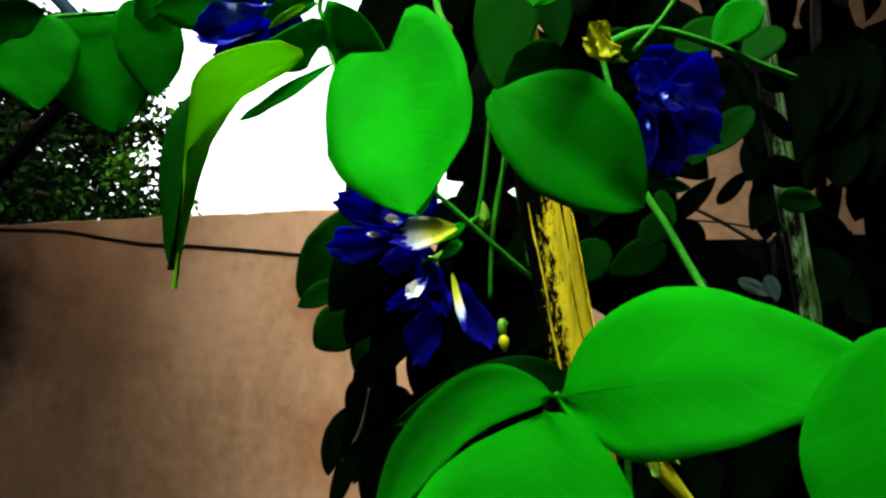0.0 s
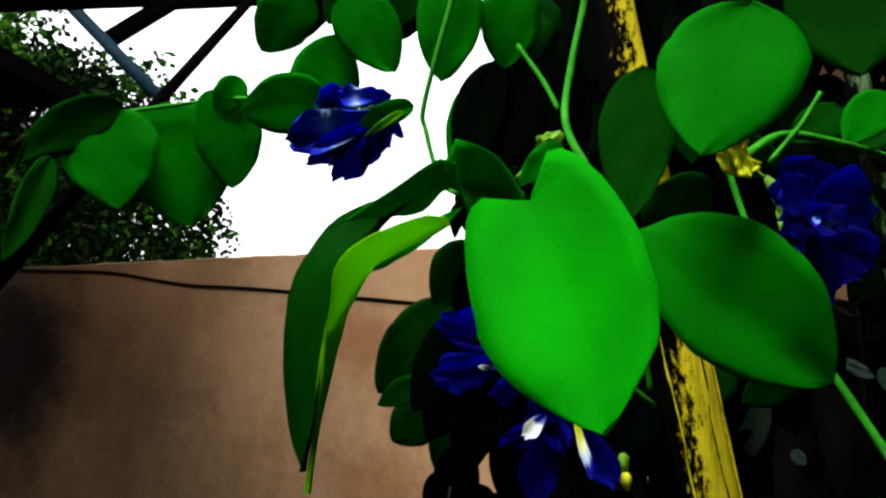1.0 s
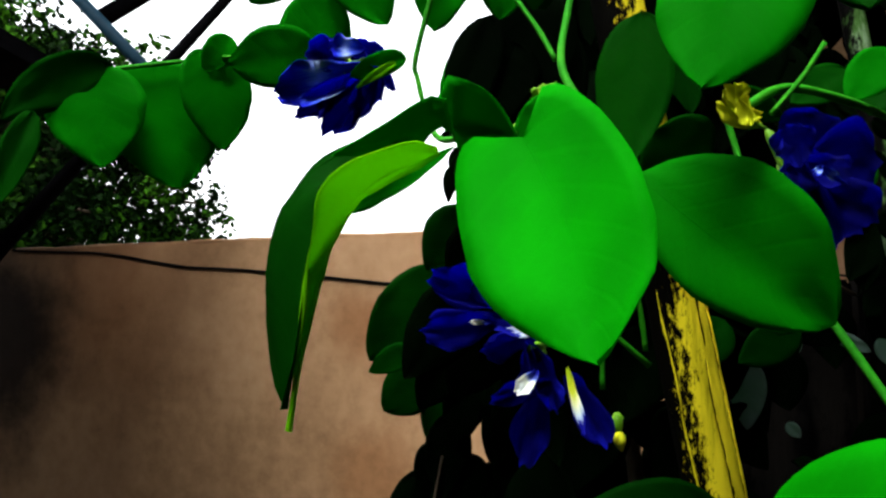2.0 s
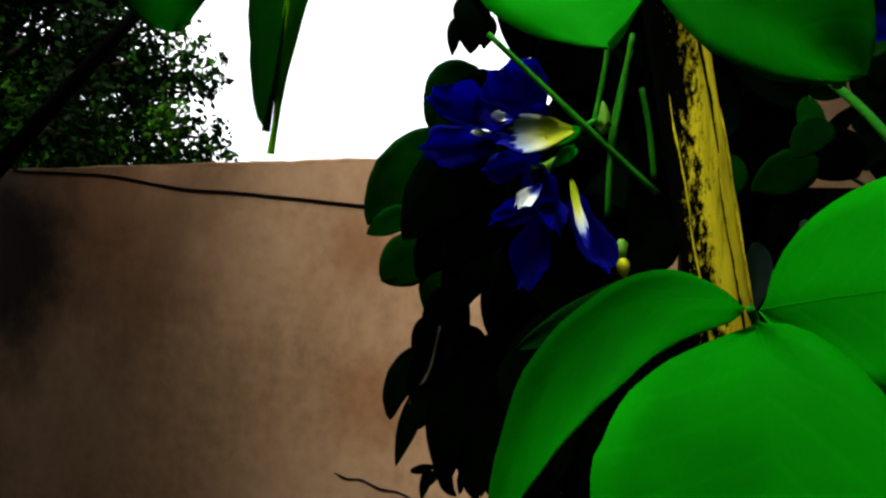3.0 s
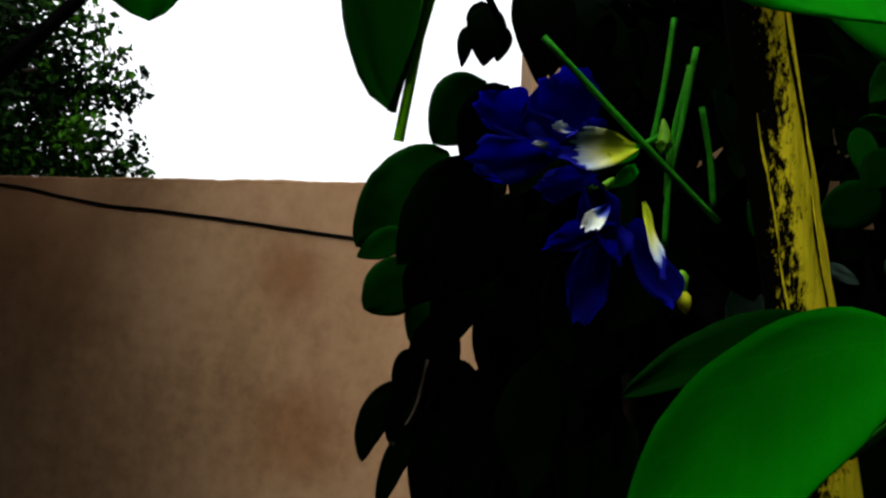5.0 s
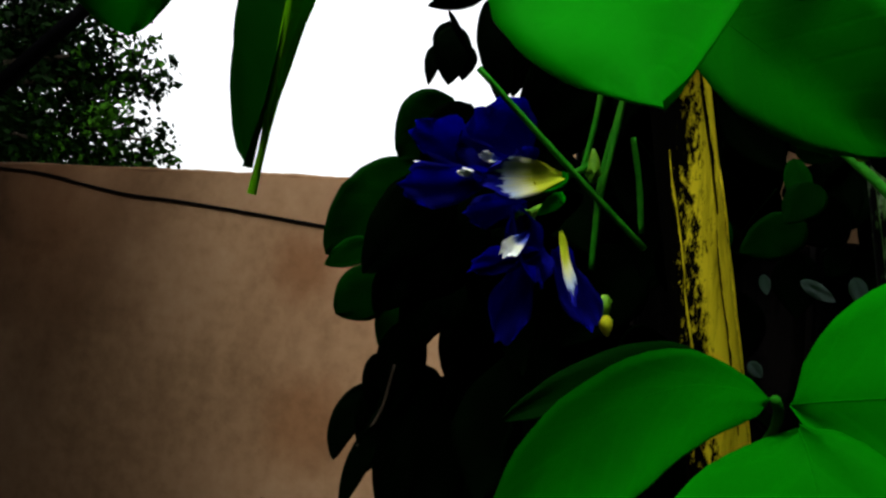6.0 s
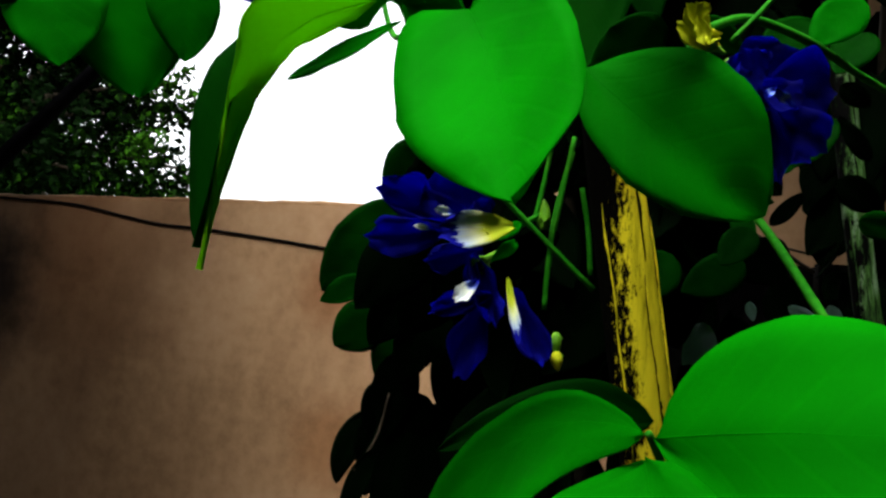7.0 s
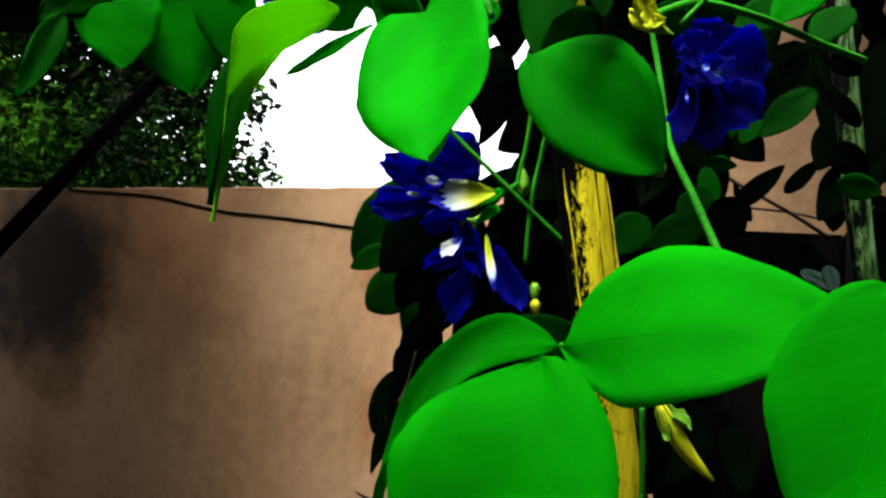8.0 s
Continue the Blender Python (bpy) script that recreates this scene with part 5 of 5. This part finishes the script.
stem(vine, "stem", 0.0009, stem_green, (0.0060, 0.2660, 1.5297), (0.0134, 0.2690, 1.5326), (0.0213, 0.2700, 1.5372))
# buds
tagged(flower(vine, (0.0632, 0.2450, 1.5836), (0.0670, 0.2460, 1.5827), ("yellow", (-0.8873, -0.1637, 0.4311), (0.0111, -0.9422, -0.3350), 0.0126, 0.0077, (0.0005, 0.0000, -0.0000)), ("yellow", (-0.6137, -0.1716, 0.7707), (-0.1387, -0.9375, -0.3191), 0.0120, 0.0070, (-0.0015, -0.0010, 0.0013)), ("yellow", (0.2367, -0.4394, 0.8665), (-0.1258, -0.8982, -0.4211), 0.0047, 0.0042, (-0.0056, -0.0020, 0.0070)), ("yellow", (-0.9860, -0.1615, -0.0421), (0.1565, -0.9823, 0.1032), 0.0064, 0.0052, (-0.0009, -0.0010, 0.0008)), ("yellow", (0.3359, -0.1295, -0.9330), (-0.4661, -0.8836, -0.0452), 0.0080, 0.0045, (-0.0048, -0.0030, 0.0052))), "withered ragged yellow blossom on a thin stalk")
bud(vine, (0.0216, 0.2680, 1.5321), (0.0212, 0.2680, 1.5414), 0.0018, calyx_green)
bud(vine, (0.0275, 0.2660, 1.4952), (0.0281, 0.2650, 1.4898), 0.0019, bud_yellow)
bud(vine, (0.0272, 0.2670, 1.5008), (0.0277, 0.2660, 1.4943), 0.0017, calyx_green)
bud(vine, (0.0556, 0.2000, 1.5301), (0.0558, 0.2000, 1.5355), 0.0016, calyx_green)
bud(vine, (0.0103, 0.2620, 1.6010), (-0.0044, 0.2580, 1.5863), 0.0026, calyx_green)
bud(vine, (0.0620, 0.2190, 1.4695), (0.0768, 0.2189, 1.4499), 0.0024, bud_yellow)
# twigs and leaves beside the upright blossom
stem(vine, "stem", 0.0014, stem_green, (0.0589, 0.2430, 1.5874), (0.0778, 0.2584, 1.5979), (0.1028, 0.2737, 1.5982), (0.1337, 0.3042, 1.6002), (0.1640, 0.3348, 1.6035))
stem(vine, "stem", 0.0008, stem_green, (0.0701, 0.2507, 1.5879), (0.0800, 0.2509, 1.5992), (0.0864, 0.2511, 1.6088))
stem(vine, "stem", 0.0009, stem_green, (0.0583, 0.2265, 1.4672), (0.0589, 0.2263, 1.4543), (0.0592, 0.2262, 1.4383))
# shaded leaves get the deeper green copies
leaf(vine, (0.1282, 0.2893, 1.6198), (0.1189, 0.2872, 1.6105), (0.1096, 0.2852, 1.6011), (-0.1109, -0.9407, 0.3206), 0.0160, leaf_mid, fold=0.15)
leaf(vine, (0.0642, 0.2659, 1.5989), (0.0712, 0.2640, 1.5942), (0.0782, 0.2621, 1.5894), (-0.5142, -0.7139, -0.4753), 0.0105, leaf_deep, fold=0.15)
leaf(vine, (0.1435, 0.3344, 1.5905), (0.1321, 0.3323, 1.5792), (0.1208, 0.3302, 1.5678), (-0.2039, -0.9050, 0.3733), 0.0150, leaf_dusk, fold=0.15)
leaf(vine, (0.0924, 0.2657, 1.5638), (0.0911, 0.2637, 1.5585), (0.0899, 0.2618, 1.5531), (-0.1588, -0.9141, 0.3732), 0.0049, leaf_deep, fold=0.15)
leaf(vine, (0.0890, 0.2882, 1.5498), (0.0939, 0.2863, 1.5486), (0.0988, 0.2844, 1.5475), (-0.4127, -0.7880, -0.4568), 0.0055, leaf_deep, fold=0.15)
leaf(vine, (0.0841, 0.2653, 1.5360), (0.0788, 0.2633, 1.5302), (0.0735, 0.2613, 1.5244), (-0.1626, -0.8769, 0.4523), 0.0105, leaf_dusk, fold=0.15)
leaf(vine, (0.0889, 0.2804, 1.5330), (0.0941, 0.2785, 1.5270), (0.0992, 0.2766, 1.5209), (-0.4585, -0.8818, -0.1103), 0.0170, leaf_shade, fold=0.15)
leaf(vine, (0.0854, 0.2727, 1.5260), (0.0751, 0.2707, 1.5208), (0.0647, 0.2687, 1.5156), (0.0649, -0.9659, 0.2507), 0.0134, leaf_dusk, fold=0.15)
leaf(vine, (0.0673, 0.2877, 1.5284), (0.0610, 0.2857, 1.5205), (0.0546, 0.2837, 1.5126), (-0.0658, -0.9522, 0.2982), 0.0153, leaf_dusk, fold=0.15)
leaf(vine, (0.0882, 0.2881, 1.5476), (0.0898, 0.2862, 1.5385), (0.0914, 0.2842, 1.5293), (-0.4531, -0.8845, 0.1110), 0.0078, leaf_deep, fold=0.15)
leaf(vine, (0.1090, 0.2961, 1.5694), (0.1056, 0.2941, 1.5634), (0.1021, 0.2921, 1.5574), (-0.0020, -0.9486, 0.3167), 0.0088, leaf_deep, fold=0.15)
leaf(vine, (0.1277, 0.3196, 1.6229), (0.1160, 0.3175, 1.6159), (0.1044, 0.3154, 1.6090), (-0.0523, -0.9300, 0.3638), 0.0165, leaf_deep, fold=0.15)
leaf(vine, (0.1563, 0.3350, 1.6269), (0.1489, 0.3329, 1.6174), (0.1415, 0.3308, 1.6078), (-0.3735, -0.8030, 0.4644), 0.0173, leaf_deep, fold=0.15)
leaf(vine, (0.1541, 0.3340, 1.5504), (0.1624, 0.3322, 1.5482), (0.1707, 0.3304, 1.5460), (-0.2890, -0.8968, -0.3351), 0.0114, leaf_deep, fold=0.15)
leaf(shaded, (0.1692, 0.4711, 1.6273), (0.1793, 0.4675, 1.6383), (0.1896, 0.4640, 1.6492), (-0.1886, -0.9720, -0.1407), 0.0160, leaf_shade, fold=0.2)
leaf(shaded, (0.1544, 0.4852, 1.5544), (0.1685, 0.4817, 1.5681), (0.1824, 0.4782, 1.5817), (-0.2004, -0.9787, -0.0454), 0.0131, leaf_shade, fold=0.2)
leaf(shaded, (0.1850, 0.4856, 1.5650), (0.1942, 0.4820, 1.5755), (0.2035, 0.4784, 1.5862), (-0.2791, -0.9569, -0.0802), 0.0102, leaf_shade, fold=0.2)
leaf(shaded, (0.1651, 0.4852, 1.5460), (0.1583, 0.4815, 1.5578), (0.1517, 0.4778, 1.5696), (-0.1433, -0.9180, -0.3698), 0.0073, leaf_shade, fold=0.2)
leaf(shaded, (0.2113, 0.4712, 1.6095), (0.2037, 0.4672, 1.5930), (0.1962, 0.4632, 1.5765), (-0.1808, -0.9334, 0.3099), 0.0213, leaf_shade, fold=0.2)
leaf(shaded, (0.2029, 0.4718, 1.6655), (0.2071, 0.4678, 1.6401), (0.2111, 0.4637, 1.6147), (-0.4406, -0.8949, 0.0707), 0.0247, leaf_shade, fold=0.2)
leaf(shaded, (0.2219, 0.4710, 1.5822), (0.2096, 0.4669, 1.5641), (0.1972, 0.4628, 1.5460), (-0.1253, -0.9462, 0.2984), 0.0213, leaf_shade, fold=0.2)
leaf(shaded, (0.2131, 0.4718, 1.6551), (0.2090, 0.4676, 1.6229), (0.2048, 0.4634, 1.5905), (-0.3428, -0.9249, 0.1640), 0.0283, leaf_shade, fold=0.2)
leaf(shaded, (0.2289, 0.4715, 1.6206), (0.2219, 0.4672, 1.5838), (0.2149, 0.4630, 1.5468), (-0.3506, -0.9203, 0.1733), 0.0318, leaf_shade, fold=0.2)
leaf(shaded, (0.2343, 0.4720, 1.6593), (0.2305, 0.4677, 1.6203), (0.2266, 0.4635, 1.5813), (-0.3921, -0.9094, 0.1384), 0.0318, leaf_shade, fold=0.2)
leaf(shaded, (0.2058, 0.4720, 1.6761), (0.2081, 0.4680, 1.6575), (0.2105, 0.4640, 1.6388), (-0.4528, -0.8817, 0.1325), 0.0247, leaf_shade, fold=0.2)
leaf(shaded, (0.2121, 0.4709, 1.5819), (0.2088, 0.4669, 1.5607), (0.2055, 0.4628, 1.5397), (-0.3414, -0.9116, 0.2290), 0.0213, leaf_shade, fold=0.2)
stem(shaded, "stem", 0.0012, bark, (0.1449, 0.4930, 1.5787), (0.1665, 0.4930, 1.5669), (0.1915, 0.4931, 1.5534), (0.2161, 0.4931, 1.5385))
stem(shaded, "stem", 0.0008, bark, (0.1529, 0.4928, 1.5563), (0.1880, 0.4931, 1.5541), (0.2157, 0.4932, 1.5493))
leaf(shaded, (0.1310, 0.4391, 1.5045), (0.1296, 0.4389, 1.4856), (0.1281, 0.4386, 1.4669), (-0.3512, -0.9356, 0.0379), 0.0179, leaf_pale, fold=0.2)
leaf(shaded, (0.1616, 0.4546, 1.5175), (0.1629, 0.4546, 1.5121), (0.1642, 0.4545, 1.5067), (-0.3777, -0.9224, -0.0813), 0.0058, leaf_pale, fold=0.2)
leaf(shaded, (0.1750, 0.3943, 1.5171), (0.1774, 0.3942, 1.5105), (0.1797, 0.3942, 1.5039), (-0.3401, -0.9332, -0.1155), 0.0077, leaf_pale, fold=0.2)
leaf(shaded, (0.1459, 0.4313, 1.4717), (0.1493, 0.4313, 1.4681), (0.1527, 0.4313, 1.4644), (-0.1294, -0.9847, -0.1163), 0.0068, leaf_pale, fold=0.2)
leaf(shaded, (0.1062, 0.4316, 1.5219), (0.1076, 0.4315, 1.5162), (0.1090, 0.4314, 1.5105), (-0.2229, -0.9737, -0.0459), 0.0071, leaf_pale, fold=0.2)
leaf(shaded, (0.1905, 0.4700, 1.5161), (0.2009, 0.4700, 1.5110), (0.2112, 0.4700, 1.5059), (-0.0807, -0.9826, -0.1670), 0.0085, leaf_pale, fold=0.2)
leaf(shaded, (0.1647, 0.3700, 1.5734), (0.1731, 0.3672, 1.5657), (0.1829, 0.3700, 1.5598), (-0.2279, -0.9243, -0.3060), 0.0143, leaf_shade, fold=0.2)
leaf(shaded, (0.1643, 0.3700, 1.6161), (0.1704, 0.3673, 1.6107), (0.1779, 0.3700, 1.6075), (-0.2386, -0.8959, -0.3747), 0.0099, leaf_shade, fold=0.2)
leaf(shaded, (0.2093, 0.3800, 1.5325), (0.1983, 0.3773, 1.5417), (0.1890, 0.3800, 1.5527), (-0.2822, -0.9159, -0.2853), 0.0113, leaf_shade, fold=0.2)
leaf(shaded, (0.1783, 0.3700, 1.5822), (0.1699, 0.3673, 1.5913), (0.1638, 0.3700, 1.6020), (-0.3699, -0.8890, -0.2701), 0.0082, leaf_shade, fold=0.2)
leaf(shaded, (0.0528, 0.3700, 1.7317), (0.0448, 0.3620, 1.6906), (0.0374, 0.3600, 1.6487), (-0.1100, -0.9842, 0.1391), 0.0292, leaf_shade, fold=0.15, full=0.6)
leaf(shaded, (0.0807, 0.3800, 1.7385), (0.0761, 0.3771, 1.7075), (0.0728, 0.3800, 1.6762), (-0.2200, -0.9751, 0.0279), 0.0305, leaf_shade, fold=0.15, full=0.6)
leaf(shaded, (0.0677, 0.3800, 1.7090), (0.0613, 0.3770, 1.6771), (0.0558, 0.3800, 1.6450), (-0.1694, -0.9851, 0.0314), 0.0249, leaf_shade, fold=0.15, full=0.6)

# dense filler leaves behind the stake, coloured near-black in place of shade
rng = random.Random(11)


def thicket(count, lo, hi, size, keep, joined=False):
    """Hanging leaves in a box: as single leaves, or as one mass where they cannot be told apart."""
    mass, skin, maps = [], [], []
    for n in range(count):
        p = Vector([rng.uniform(a, b) for a, b in zip(lo, hi)])
        d = Vector((rng.gauss(0, 0.6), rng.gauss(0, 0.4), -1)).normalized() * size * rng.uniform(0.6, 1.3)
        nrm = Vector((rng.gauss(0, 0.7), -1, rng.gauss(0.2, 0.5))).normalized()
        nrm = (nrm - d.normalized() * nrm.dot(d.normalized())).normalized()
        shape = dict(fold=rng.uniform(0.05, 0.45), full=rng.uniform(0.65, 0.95), point=rng.uniform(0.1, 0.4), wide=rng.uniform(0.36, 0.5))
        width, bend = d.length * rng.uniform(0.42, 0.7), nrm * rng.uniform(-0.012, 0.004)
        if not keep(p + d / 2):
            continue
        if joined:
            verts, faces, uvs, rib = blade(p, p + d * 0.5 + bend, p + d, nrm, width, nu=12, nv=5, **shape)
            skin += [tuple(i + len(mass) for i in f) for f in faces]
            mass += verts
            maps += uvs
        else:
            leaf(shaded, p, p + d * 0.5 + bend, p + d, nrm, width, leaf_shade, False, **shape)
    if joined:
        tagged(mesh_object("foliage", mass, skin, leaf_shade, shaded, maps), kind="stuff")


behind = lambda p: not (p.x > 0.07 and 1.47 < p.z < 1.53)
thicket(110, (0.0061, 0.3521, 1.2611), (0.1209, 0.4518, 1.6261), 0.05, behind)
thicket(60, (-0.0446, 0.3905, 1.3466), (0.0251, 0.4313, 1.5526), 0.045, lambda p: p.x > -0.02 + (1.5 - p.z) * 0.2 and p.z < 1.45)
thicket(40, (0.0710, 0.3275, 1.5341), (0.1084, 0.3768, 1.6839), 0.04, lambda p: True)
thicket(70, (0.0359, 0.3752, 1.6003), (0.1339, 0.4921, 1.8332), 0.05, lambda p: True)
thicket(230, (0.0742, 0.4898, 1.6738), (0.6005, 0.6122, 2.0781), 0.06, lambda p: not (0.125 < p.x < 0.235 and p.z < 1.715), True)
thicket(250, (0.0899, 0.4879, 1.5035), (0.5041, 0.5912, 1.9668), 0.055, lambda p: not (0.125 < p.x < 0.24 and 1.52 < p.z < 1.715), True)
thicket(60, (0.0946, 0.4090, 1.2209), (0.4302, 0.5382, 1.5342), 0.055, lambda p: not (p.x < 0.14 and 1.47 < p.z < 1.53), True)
stem(shaded, "stem", 0.004, bark, (0.0354, 0.3952, 0.0885), (0.0384, 0.4125, 0.7496), (0.0680, 0.4099, 1.3159), (0.0454, 0.4133, 1.6186))
stem(shaded, "stem", 0.004, bark, (0.2610, 0.5197, 0.0828), (0.2959, 0.5395, 0.9321), (0.2802, 0.5377, 1.5937), (0.2968, 0.5423, 1.9713))
